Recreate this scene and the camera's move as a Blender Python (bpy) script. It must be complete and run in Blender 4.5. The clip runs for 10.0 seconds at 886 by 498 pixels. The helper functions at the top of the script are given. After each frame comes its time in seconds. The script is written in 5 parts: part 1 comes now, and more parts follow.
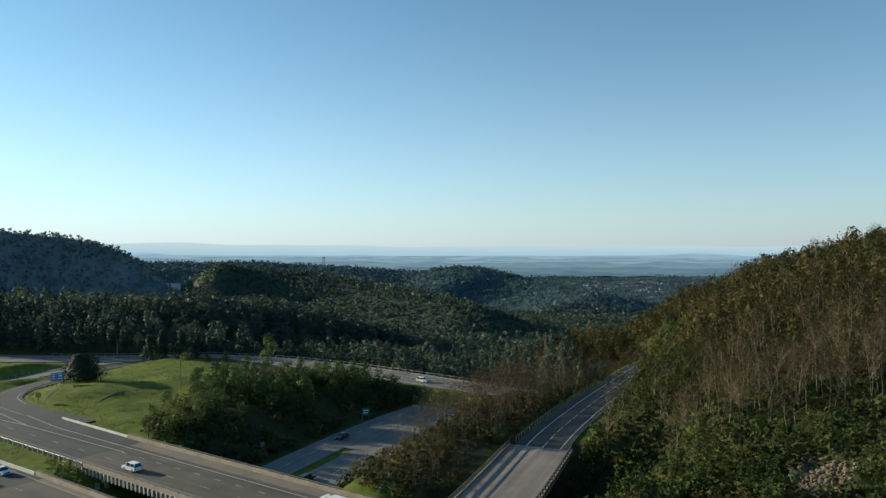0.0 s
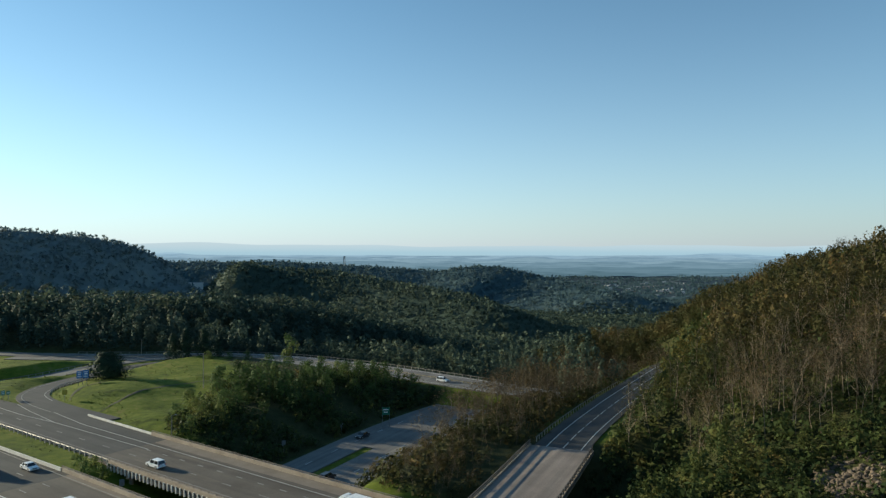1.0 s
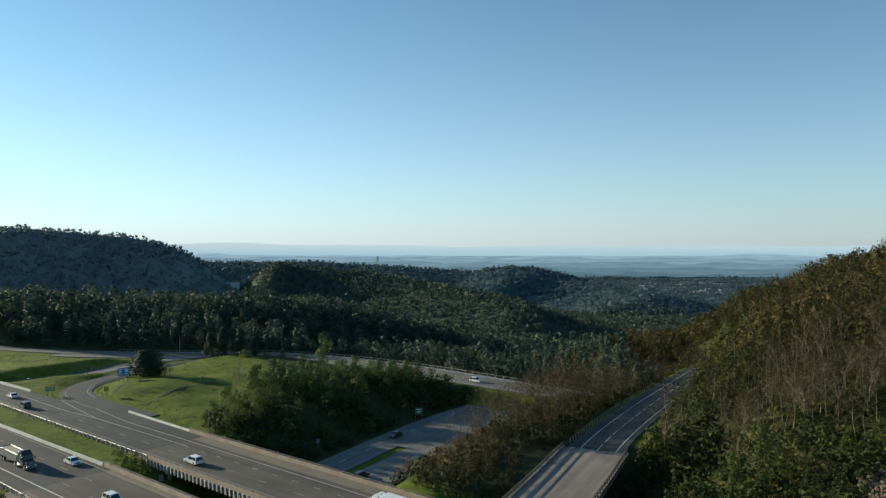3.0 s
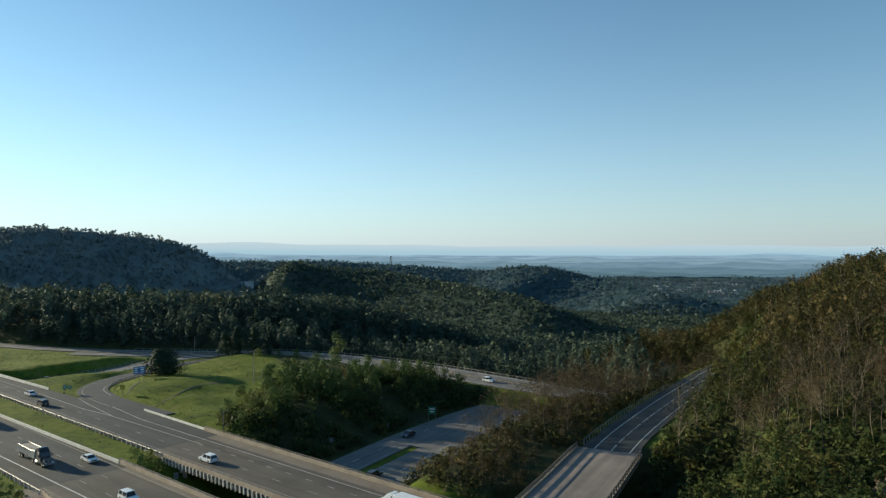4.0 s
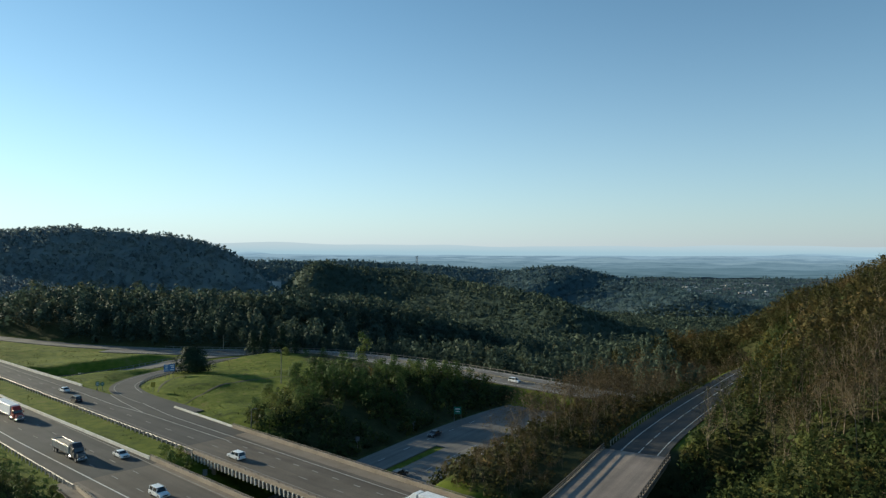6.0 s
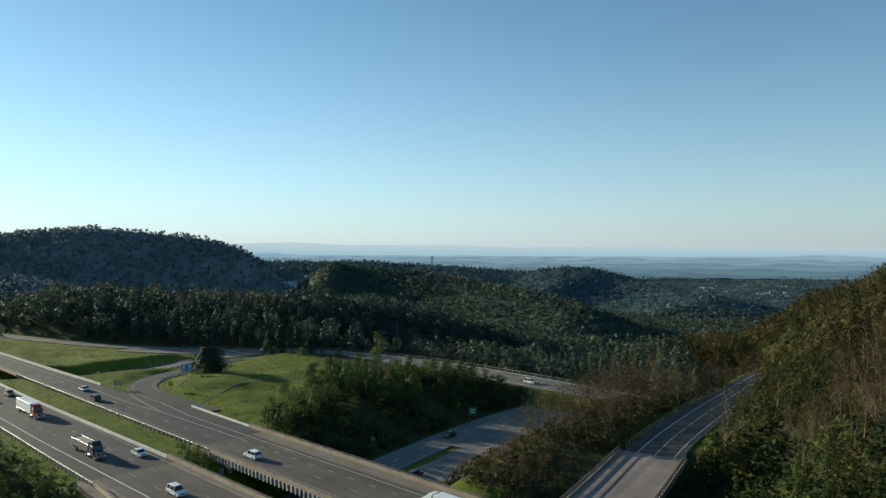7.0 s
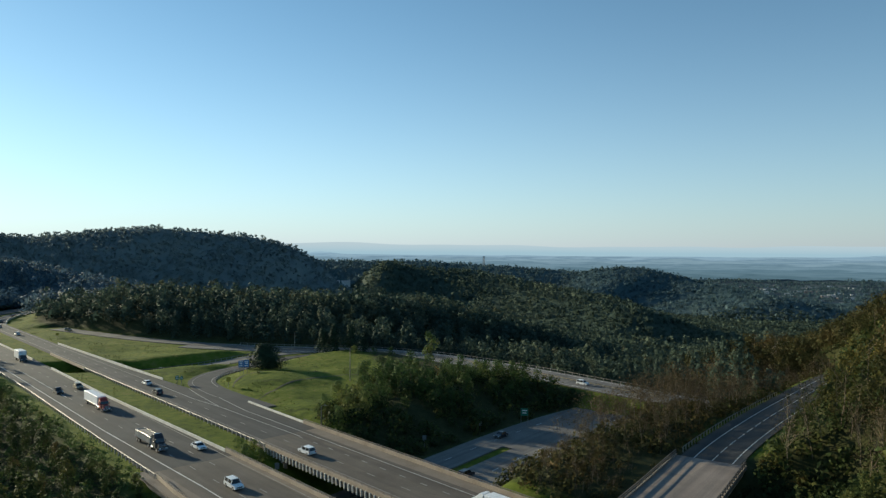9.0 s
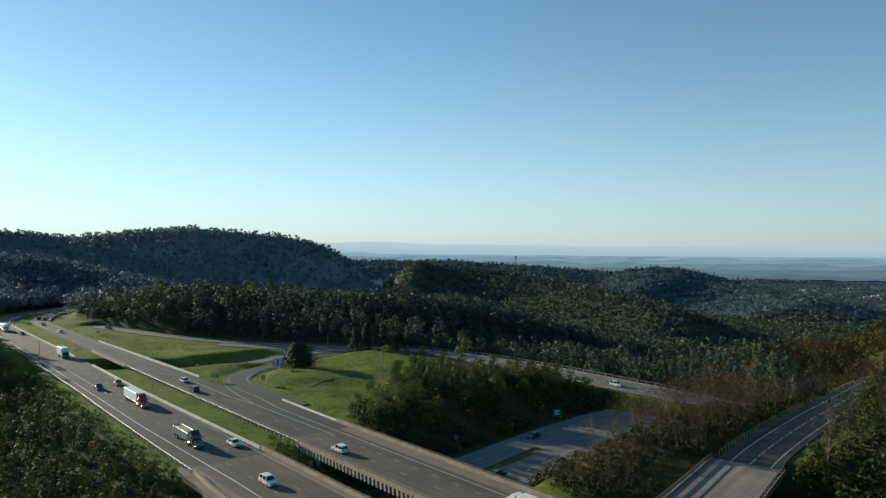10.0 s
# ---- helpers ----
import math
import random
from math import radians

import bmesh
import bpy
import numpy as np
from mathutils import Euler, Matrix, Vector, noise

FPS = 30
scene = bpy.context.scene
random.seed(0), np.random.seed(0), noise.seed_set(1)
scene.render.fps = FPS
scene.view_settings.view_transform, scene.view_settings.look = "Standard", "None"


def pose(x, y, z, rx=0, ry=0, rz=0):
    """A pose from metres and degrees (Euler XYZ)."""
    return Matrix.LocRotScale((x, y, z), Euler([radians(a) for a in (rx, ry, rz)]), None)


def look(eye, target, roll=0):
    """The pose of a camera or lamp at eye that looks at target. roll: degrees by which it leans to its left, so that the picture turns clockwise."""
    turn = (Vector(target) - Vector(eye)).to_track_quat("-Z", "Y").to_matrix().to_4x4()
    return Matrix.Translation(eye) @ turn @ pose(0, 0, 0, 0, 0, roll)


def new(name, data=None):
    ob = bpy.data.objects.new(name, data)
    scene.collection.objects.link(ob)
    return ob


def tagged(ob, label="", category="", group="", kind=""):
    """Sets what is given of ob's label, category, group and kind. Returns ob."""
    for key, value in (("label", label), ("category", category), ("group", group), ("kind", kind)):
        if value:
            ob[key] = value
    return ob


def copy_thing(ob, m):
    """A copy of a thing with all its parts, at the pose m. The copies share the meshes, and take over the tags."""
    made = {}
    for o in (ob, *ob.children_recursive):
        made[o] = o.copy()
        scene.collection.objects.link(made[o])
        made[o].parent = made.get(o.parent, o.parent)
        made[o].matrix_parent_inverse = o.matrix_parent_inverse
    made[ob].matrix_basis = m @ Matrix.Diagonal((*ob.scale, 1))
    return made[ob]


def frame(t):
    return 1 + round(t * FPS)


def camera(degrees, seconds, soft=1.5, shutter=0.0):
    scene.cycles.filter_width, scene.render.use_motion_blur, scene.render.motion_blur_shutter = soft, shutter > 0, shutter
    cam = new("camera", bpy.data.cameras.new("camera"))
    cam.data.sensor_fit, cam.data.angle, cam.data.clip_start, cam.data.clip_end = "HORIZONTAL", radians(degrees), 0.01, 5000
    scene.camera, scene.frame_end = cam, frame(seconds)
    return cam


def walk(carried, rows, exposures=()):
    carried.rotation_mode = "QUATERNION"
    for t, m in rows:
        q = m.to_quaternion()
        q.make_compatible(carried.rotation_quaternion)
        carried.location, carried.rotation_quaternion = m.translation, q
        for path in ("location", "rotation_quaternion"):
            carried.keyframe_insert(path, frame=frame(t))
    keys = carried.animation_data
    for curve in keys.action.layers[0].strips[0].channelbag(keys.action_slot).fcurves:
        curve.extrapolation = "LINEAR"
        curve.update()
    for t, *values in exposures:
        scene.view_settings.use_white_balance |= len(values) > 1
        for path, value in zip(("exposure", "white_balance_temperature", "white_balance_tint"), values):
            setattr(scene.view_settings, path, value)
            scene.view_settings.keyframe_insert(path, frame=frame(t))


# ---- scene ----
cam = camera(65.1, 10.0, soft=1.35)
EYE = 50
PATH = [
    (0.0, pose(0, 0, EYE, 89.93, 0.00, 0.00)),
    (0.5, pose(0, 0, EYE, 89.93, -0.02, 0.54)),
    (1.0, pose(0, 0, EYE, 89.91, -0.01, 1.66)),
    (1.5, pose(0, 0, EYE, 89.90, 0.00, 2.62)),
    (2.0, pose(0, 0, EYE, 89.90, 0.01, 3.32)),
    (2.5, pose(0, 0, EYE, 89.92, 0.01, 3.85)),
    (4.0, pose(0, 0, EYE, 89.90, -0.03, 5.46)),
    (4.5, pose(0, 0, EYE, 89.88, -0.05, 6.00)),
    (5.0, pose(0, 0, EYE, 89.87, -0.08, 6.55)),
    (5.5, pose(0, 0, EYE, 89.88, -0.11, 7.08)),
    (7.0, pose(0, 0, EYE, 89.94, -0.14, 8.85)),
    (7.5, pose(0, 0, EYE, 89.96, -0.17, 9.68)),
    (8.0, pose(0, 0, EYE, 89.95, -0.20, 10.60)),
    (8.5, pose(0, 0, EYE, 89.93, -0.23, 11.75)),
    (9.0, pose(0, 0, EYE, 89.90, -0.25, 13.12)),
    (9.5, pose(0, 0, EYE, 89.89, -0.26, 14.48)),
    (10.0, pose(0, 0, EYE, 89.87, -0.25, 15.76)),
]
walk(cam, PATH, [(0.0, 0.64, 6750, -6), (4.0, 0.60, 6750, -6), (10.0, 0.48, 6750, -6)])

# ---- daylight: low sun from the side of the main road ----
SUN_AZ, SUN_EL = -68.0, 13.5
world = bpy.data.worlds.new("sky")
scene.world = world
world.use_nodes = True
wn = world.node_tree.nodes
sky = wn.new("ShaderNodeTexSky")
sky.sky_type = "NISHITA"
sky.sun_disc = False
sky.sun_elevation = radians(SUN_EL)
sky.sun_rotation = radians(SUN_AZ % 360)
sky.altitude = 1400
sky.air_density, sky.dust_density, sky.ozone_density = 0.8, 0.25, 1.5
wn["Background"].inputs[1].default_value = 0.13
sun_data = bpy.data.lights.new("sun", "SUN")
sun_data.energy, sun_data.angle, sun_data.color = 5.0, radians(0.6), (1.0, 0.85, 0.69)
sun = new("sun", sun_data)
sun_way = Vector((math.sin(radians(SUN_AZ)) * math.cos(radians(SUN_EL)),
                  math.cos(radians(SUN_AZ)) * math.cos(radians(SUN_EL)), math.sin(radians(SUN_EL))))
sun.matrix_world = look(sun_way * 300, (0, 0, 0))


def world_math(kind, a, b=0.0, c=0.0):
    m = wn.new("ShaderNodeMath")
    m.operation = kind
    for sock, v in zip(m.inputs, (a, b, c)):
        if isinstance(v, (int, float)):
            sock.default_value = v
        else:
            world.node_tree.links.new(v, sock)
    return m.outputs[0]


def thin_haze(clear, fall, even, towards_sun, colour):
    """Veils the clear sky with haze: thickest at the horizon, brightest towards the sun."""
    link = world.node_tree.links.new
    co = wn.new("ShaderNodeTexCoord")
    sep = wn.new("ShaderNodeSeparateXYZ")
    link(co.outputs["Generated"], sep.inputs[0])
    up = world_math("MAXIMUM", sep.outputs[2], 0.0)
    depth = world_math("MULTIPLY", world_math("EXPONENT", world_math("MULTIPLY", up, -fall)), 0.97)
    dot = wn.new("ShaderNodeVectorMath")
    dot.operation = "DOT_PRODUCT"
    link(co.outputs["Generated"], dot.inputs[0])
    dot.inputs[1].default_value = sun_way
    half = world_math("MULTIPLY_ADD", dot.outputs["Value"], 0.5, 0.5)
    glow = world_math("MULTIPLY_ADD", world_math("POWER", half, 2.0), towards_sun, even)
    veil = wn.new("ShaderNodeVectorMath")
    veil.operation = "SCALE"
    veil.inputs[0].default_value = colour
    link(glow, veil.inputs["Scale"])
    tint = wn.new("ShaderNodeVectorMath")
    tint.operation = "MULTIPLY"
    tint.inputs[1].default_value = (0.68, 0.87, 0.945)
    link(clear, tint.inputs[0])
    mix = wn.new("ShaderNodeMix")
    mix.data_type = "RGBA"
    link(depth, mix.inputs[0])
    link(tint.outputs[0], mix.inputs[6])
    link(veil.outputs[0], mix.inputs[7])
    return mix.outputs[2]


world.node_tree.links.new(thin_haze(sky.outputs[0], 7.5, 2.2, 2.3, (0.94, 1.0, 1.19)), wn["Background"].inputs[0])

# ---- materials ----
def nodes_of(name):
    m = bpy.data.materials.new(name)
    m.use_nodes = True
    nt = m.node_tree
    return m, nt.nodes, nt.links, nt.nodes["Principled BSDF"]


def ramp_node(nodes, stops):
    r = nodes.new("ShaderNodeValToRGB")
    el = r.color_ramp.elements
    while len(el) < len(stops):
        el.new(0.5)
    for e, (p, c) in zip(el, stops):
        e.position, e.color = p, (*c, 1)
    return r


def place_coord(nodes, links, scale, turn=0.0):
    g = nodes.new("ShaderNodeNewGeometry")
    mp = nodes.new("ShaderNodeMapping")
    mp.vector_type = "TEXTURE" if turn else "POINT"
    mp.inputs["Rotation"].default_value = (0, 0, turn)
    mp.inputs["Scale"].default_value = tuple(1 / s for s in scale) if turn else scale
    links.new(g.outputs["Position"], mp.inputs[0])
    return mp.outputs[0], g


def noise_node(nodes, links, vec, scale, detail=4.0, rough=0.6):
    t = nodes.new("ShaderNodeTexNoise")
    t.inputs["Scale"].default_value, t.inputs["Detail"].default_value = scale, detail
    t.inputs["Roughness"].default_value = rough
    links.new(vec, t.inputs["Vector"])
    return t.outputs["Fac"]


def mix_colour(nodes, links, fac, a, b, kind="MIX"):
    m = nodes.new("ShaderNodeMix")
    m.data_type, m.blend_type = "RGBA", kind
    for sock, v in ((m.inputs[0], fac), (m.inputs[6], a), (m.inputs[7], b)):
        if isinstance(v, (int, float)):
            sock.default_value = v
        elif isinstance(v, tuple):
            sock.default_value = (*v, 1)
        else:
            links.new(v, sock)
    return m.outputs[2]


def surface(name, dark, light, scale=1.0, fine=20.0, rough=0.8, bump=0.2, metal=0.0, stretch=(1, 1, 1), spec=0.5):
    """Two-scale mottled surface: broad stains and fine grain."""
    m, nodes, links, b = nodes_of(name)
    v, g = place_coord(nodes, links, stretch)
    n1 = noise_node(nodes, links, v, scale, 5)
    n2 = noise_node(nodes, links, v, fine, 3)
    r = ramp_node(nodes, [(0.3, dark), (0.7, light)])
    links.new(n1, r.inputs[0])
    r2 = ramp_node(nodes, [(0.25, (0.78, 0.78, 0.78)), (0.75, (1.15, 1.15, 1.15))])
    links.new(n2, r2.inputs[0])
    links.new(mix_colour(nodes, links, 1.0, r.outputs[0], r2.outputs[0], "MULTIPLY"), b.inputs["Base Color"])
    b.inputs["Roughness"].default_value, b.inputs["Metallic"].default_value = rough, metal
    b.inputs["Specular IOR Level"].default_value = spec
    if bump:
        bn = nodes.new("ShaderNodeBump")
        bn.inputs["Strength"].default_value, bn.inputs["Distance"].default_value = bump, 0.05
        links.new(n2, bn.inputs["Height"])
        links.new(bn.outputs[0], b.inputs["Normal"])
    return m


def foliage(name, stops, patch=0.02, tree=0.11, through_light=0.3, relief=0.0, clump=0.11):
    """Leaves: the colour shifts over patches of wood, from tree to tree and from leaf clump to leaf clump."""
    m, nodes, links, b = nodes_of(name)
    v, g = place_coord(nodes, links, (1, 1, 1))
    n1 = noise_node(nodes, links, v, patch, 2)
    n2 = noise_node(nodes, links, v, tree, 1)
    add = nodes.new("ShaderNodeMath")
    add.operation = "MULTIPLY_ADD"
    links.new(g.outputs["Random Per Island"], add.inputs[0])
    add.inputs[1].default_value = clump
    s = nodes.new("ShaderNodeMath")
    s.operation = "ADD"
    links.new(n1, s.inputs[0])
    links.new(n2, s.inputs[1])
    s2 = nodes.new("ShaderNodeMath")
    s2.operation = "MULTIPLY_ADD"
    links.new(s.outputs[0], s2.inputs[0])
    s2.inputs[1].default_value, s2.inputs[2].default_value = 1.5, -1.15
    links.new(s2.outputs[0], add.inputs[2])
    r = ramp_node(nodes, stops)
    links.new(add.outputs[0], r.inputs[0])
    links.new(r.outputs[0], b.inputs["Base Color"])
    b.inputs["Roughness"].default_value = 0.7
    b.inputs["Specular IOR Level"].default_value = 0.06
    if relief:
        bn = nodes.new("ShaderNodeBump")
        bn.inputs["Strength"].default_value, bn.inputs["Distance"].default_value = relief, 2.0
        links.new(noise_node(nodes, links, v, 0.45, 3), bn.inputs["Height"])
        links.new(bn.outputs[0], b.inputs["Normal"])
    if not through_light:
        return m
    tr = nodes.new("ShaderNodeBsdfTranslucent")
    links.new(r.outputs[0], tr.inputs["Color"])
    mx = nodes.new("ShaderNodeMixShader")
    mx.inputs[0].default_value = through_light
    links.new(b.outputs[0], mx.inputs[1])
    links.new(tr.outputs[0], mx.inputs[2])
    links.new(mx.outputs[0], nodes["Material Output"].inputs[0])
    return m


def plain(name, c, rough=0.5, metal=0.0, spec=0.5):
    m, nodes, links, b = nodes_of(name)
    v, g = place_coord(nodes, links, (1, 1, 1))
    n = noise_node(nodes, links, v, 3.0, 4)
    r = ramp_node(nodes, [(0.3, tuple(x * 0.86 for x in c)), (0.75, tuple(min(1, x * 1.06) for x in c))])
    links.new(n, r.inputs[0])
    links.new(r.outputs[0], b.inputs["Base Color"])
    b.inputs["Roughness"].default_value, b.inputs["Metallic"].default_value = rough, metal
    b.inputs["Specular IOR Level"].default_value = spec
    return m




def road_surface(name, dark, light, turn):
    """Asphalt: stains, patches and grain, with wheel tracks and streaks along the road."""
    m = surface(name, dark, light, 0.10, 3.0, 0.78, 0.1, spec=0.3)
    nodes, links = m.node_tree.nodes, m.node_tree.links
    b = nodes["Principled BSDF"]
    old = b.inputs["Base Color"].links[0].from_socket
    v, _ = place_coord(nodes, links, (0.012, 0.55, 1.0), turn)
    r = ramp_node(nodes, [(0.30, (0.72, 0.72, 0.73)), (0.5, (1.0, 1.0, 1.0)), (0.70, (1.22, 1.20, 1.17))])
    links.new(noise_node(nodes, links, v, 1.0, 3, 0.5), r.inputs[0])
    c = mix_colour(nodes, links, 0.85, old, r.outputs[0], "MULTIPLY")
    vor = nodes.new("ShaderNodeTexVoronoi")
    vor.inputs["Scale"].default_value = 1.0
    v2, _ = place_coord(nodes, links, (0.035, 0.24, 1.0), turn)
    links.new(v2, vor.inputs["Vector"])
    sp = nodes.new("ShaderNodeSeparateColor")
    links.new(vor.outputs["Color"], sp.inputs[0])
    r2 = ramp_node(nodes, [(0.0, (0.88, 0.88, 0.88)), (0.8, (1.0, 1.0, 1.0)), (0.9, (1.16, 1.14, 1.1))])
    links.new(sp.outputs[0], r2.inputs[0])
    links.new(mix_colour(nodes, links, 0.8, c, r2.outputs[0], "MULTIPLY"), b.inputs["Base Color"])
    return m


ASPHALT = road_surface("asphalt", (0.043, 0.041, 0.040), (0.070, 0.067, 0.064), radians(-34))
ASPHALT_OLD = road_surface("worn_asphalt", (0.125, 0.119, 0.112), (0.195, 0.185, 0.175), radians(67))
CONCRETE = surface("bridge_concrete", (0.25, 0.195, 0.145), (0.37, 0.30, 0.23), 0.25, 4.0, 0.85, 0.1)
DECK_CONCRETE = surface("brown_stained_concrete", (0.135, 0.105, 0.082), (0.20, 0.165, 0.135), 0.2, 4.0, 0.85, 0.1)
SPAN_SURFACE = road_surface("worn_span_surface", (0.082, 0.068, 0.055), (0.128, 0.108, 0.089), radians(-34))
DECK_PALE = road_surface("pale_pinkish_deck", (0.20, 0.165, 0.142), (0.30, 0.252, 0.22), radians(67))
ASPHALT_DARK = road_surface("dark_asphalt", (0.045, 0.044, 0.043), (0.072, 0.070, 0.067), radians(64))
PALE_CONCRETE = surface("pale_barrier_concrete", (0.52, 0.50, 0.45), (0.72, 0.70, 0.64), 0.4, 6.0, 0.85, 0.1)
PAINT_WHITE = surface("road_paint_white", (0.36, 0.36, 0.35), (0.68, 0.68, 0.66), 0.8, 9.0, 0.7, 0.0)
PAINT_WORN = surface("worn_road_paint", (0.20, 0.20, 0.19), (0.44, 0.43, 0.41), 0.8, 9.0, 0.7, 0.0)
PAINT_FAINT = surface("faded_road_paint", (0.14, 0.135, 0.125), (0.30, 0.29, 0.27), 0.8, 9.0, 0.7, 0.0)
PAINT_YELLOW = surface("road_paint_yellow", (0.38, 0.26, 0.06), (0.55, 0.40, 0.10), 0.8, 9.0, 0.7, 0.0)
GALVANISED = surface("weathered_galvanised_steel", (0.13, 0.12, 0.105), (0.22, 0.205, 0.185), 0.5, 8.0, 0.55, 0.0, metal=0.4)
POST_GREY = surface("grey_post_wood", (0.26, 0.24, 0.21), (0.42, 0.39, 0.34), 0.8, 8.0, 0.9, 0.0)
RAIL_BROWN = surface("weathered_rail_steel", (0.12, 0.10, 0.085), (0.2, 0.17, 0.14), 0.5, 8.0, 0.7, 0.0, metal=0.2)
BARK_PALE = surface("pale_bark", (0.095, 0.074, 0.052), (0.27, 0.21, 0.145), 0.7, 6.0, 0.9, 0.3)
BARK_DARK = surface("dark_bark", (0.04, 0.032, 0.025), (0.09, 0.075, 0.06), 0.7, 6.0, 0.9, 0.3)
ROCK = surface("broken_rock", (0.060, 0.044, 0.030), (0.165, 0.125, 0.090), 0.35, 2.0, 0.9, 0.5)

LEAF_FOREST = foliage("forest_leaves", [(0.0, (0.033, 0.058, 0.049)), (0.4, (0.059, 0.087, 0.067)), (0.7, (0.085, 0.108, 0.074)), (1.0, (0.139, 0.133, 0.086))])
LEAF_GREEN = foliage("roadside_leaves", [(0.0, (0.039, 0.067, 0.024)), (0.45, (0.077, 0.119, 0.039)), (0.75, (0.134, 0.157, 0.048)), (1.0, (0.211, 0.176, 0.056))])
LEAF_AUTUMN = foliage("autumn_leaves", [(0.0, (0.034, 0.042, 0.016)), (0.35, (0.059, 0.059, 0.024)), (0.6, (0.086, 0.072, 0.03)), (0.85, (0.111, 0.082, 0.035)), (1.0, (0.145, 0.087, 0.038))], 0.03, 0.16)
# valley leaves are paled in their colour to stand for haze
LEAF_FAR_HAZE = foliage("hazed_valley_leaves", [(0.0, (0.061, 0.088, 0.068)), (0.4, (0.072, 0.101, 0.078)), (0.7, (0.091, 0.116, 0.084)), (1.0, (0.116, 0.132, 0.088))], 0.006, 0.06, 0.3, 0.25, 0.06)
# the large hill's slate blue is haze put into the leaf colour
LEAF_SLATE_HAZE = foliage("hazed_slate_woods_leaves", [(0.0, (0.158, 0.204, 0.214)), (0.5, (0.198, 0.241, 0.239)), (1.0, (0.244, 0.272, 0.248))], 0.006, 0.06, 0.3, 0.45, 0.06)
# blue-grey of the bend wood: sunward haze mixed into its leaves
LEAF_BEND_HAZE = foliage("hazed_bend_leaves", [(0.0, (0.074, 0.124, 0.161)), (0.5, (0.104, 0.157, 0.193)), (1.0, (0.146, 0.196, 0.216))], 0.02, 0.11, 0.3)
LEAF_BROWN = foliage("brown_twig_leaves", [(0.0, (0.075, 0.065, 0.038)), (0.4, (0.121, 0.094, 0.055)), (0.75, (0.175, 0.123, 0.072)), (1.0, (0.222, 0.146, 0.081))], 0.04, 0.2)
LEAF_OLIVE = foliage("yellow_olive_leaves", [(0.0, (0.06, 0.06, 0.021)), (0.5, (0.107, 0.098, 0.029)), (1.0, (0.209, 0.16, 0.045))], 0.03, 0.2)
LEAF_HILL = foliage("hill_shrub_leaves", [(0.0, (0.021, 0.035, 0.014)), (0.4, (0.049, 0.068, 0.023)), (0.7, (0.087, 0.094, 0.03)), (1.0, (0.142, 0.106, 0.041))], 0.05, 0.2)
# farthest woods: the blue of distance haze is painted into these leaves
LEAF_BLUE_HAZE = foliage("hazed_blue_far_leaves", [(0.0, (0.077, 0.128, 0.143)), (0.5, (0.091, 0.141, 0.152)), (1.0, (0.111, 0.155, 0.159))], 0.004, 0.03, 0.3, 0.4, 0.06)
NEEDLES = foliage("pine_needles", [(0.0, (0.012, 0.026, 0.018)), (0.6, (0.028, 0.050, 0.030)), (1.0, (0.045, 0.065, 0.035))], 0.02, 0.4, 0.1)


def ground_material():
    """Grass, leaf-strewn wood floor and far farmland blued for haze, by the attributes of the ground sheet."""
    m, nodes, links, b = nodes_of("ground_cover")
    v, g = place_coord(nodes, links, (1, 1, 1))

    def att(name):
        a = nodes.new("ShaderNodeAttribute")
        a.attribute_name = name
        return a.outputs["Fac"]
    n_big, n_mid, n_fine = noise_node(nodes, links, v, 0.05, 4), noise_node(nodes, links, v, 0.35, 5), noise_node(nodes, links, v, 3.0, 4)
    grass = ramp_node(nodes, [(0.34, (0.040, 0.054, 0.009)), (0.46, (0.082, 0.112, 0.012)), (0.55, (0.118, 0.144, 0.017)), (0.66, (0.165, 0.150, 0.044))])
    mixn = nodes.new("ShaderNodeMix")
    mixn.data_type = "FLOAT"
    mixn.inputs[0].default_value = 0.55
    links.new(n_big, mixn.inputs[2])
    links.new(n_mid, mixn.inputs[3])
    links.new(mixn.outputs[0], grass.inputs[0])
    floor_c = ramp_node(nodes, [(0.3, (0.026, 0.032, 0.012)), (0.6, (0.046, 0.048, 0.019)), (0.8, (0.072, 0.062, 0.030))])
    links.new(n_mid, floor_c.inputs[0])
    vor = nodes.new("ShaderNodeTexVoronoi")
    vor.inputs["Scale"].default_value = 0.008
    wv, _ = place_coord(nodes, links, (1.0, 0.55, 1))
    links.new(wv, vor.inputs["Vector"])
    sep = nodes.new("ShaderNodeSeparateColor")
    links.new(vor.outputs["Color"], sep.inputs[0])
    # far fields and the woods among them carry haze as blue in their colours
    hazed_field = ramp_node(nodes, [(0.0, (0.036, 0.060, 0.080)), (0.5, (0.046, 0.074, 0.094)), (0.6, (0.062, 0.092, 0.110)), (0.8, (0.085, 0.115, 0.13)), (1.0, (0.13, 0.155, 0.165))])
    links.new(sep.outputs[0], hazed_field.inputs[0])
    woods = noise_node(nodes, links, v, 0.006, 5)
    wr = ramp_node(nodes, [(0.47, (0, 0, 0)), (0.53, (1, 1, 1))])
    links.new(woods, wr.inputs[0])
    farm = mix_colour(nodes, links, wr.outputs[0], hazed_field.outputs[0], (0.032, 0.054, 0.068))
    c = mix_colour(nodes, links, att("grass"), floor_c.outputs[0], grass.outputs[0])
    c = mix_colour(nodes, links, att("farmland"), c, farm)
    links.new(c, b.inputs["Base Color"])
    b.inputs["Roughness"].default_value = 0.95
    b.inputs["Specular IOR Level"].default_value = 0.1
    bn = nodes.new("ShaderNodeBump")
    bn.inputs["Strength"].default_value, bn.inputs["Distance"].default_value = 0.6, 0.25
    links.new(n_fine, bn.inputs["Height"])
    links.new(bn.outputs[0], b.inputs["Normal"])
    return m


GROUND = ground_material()


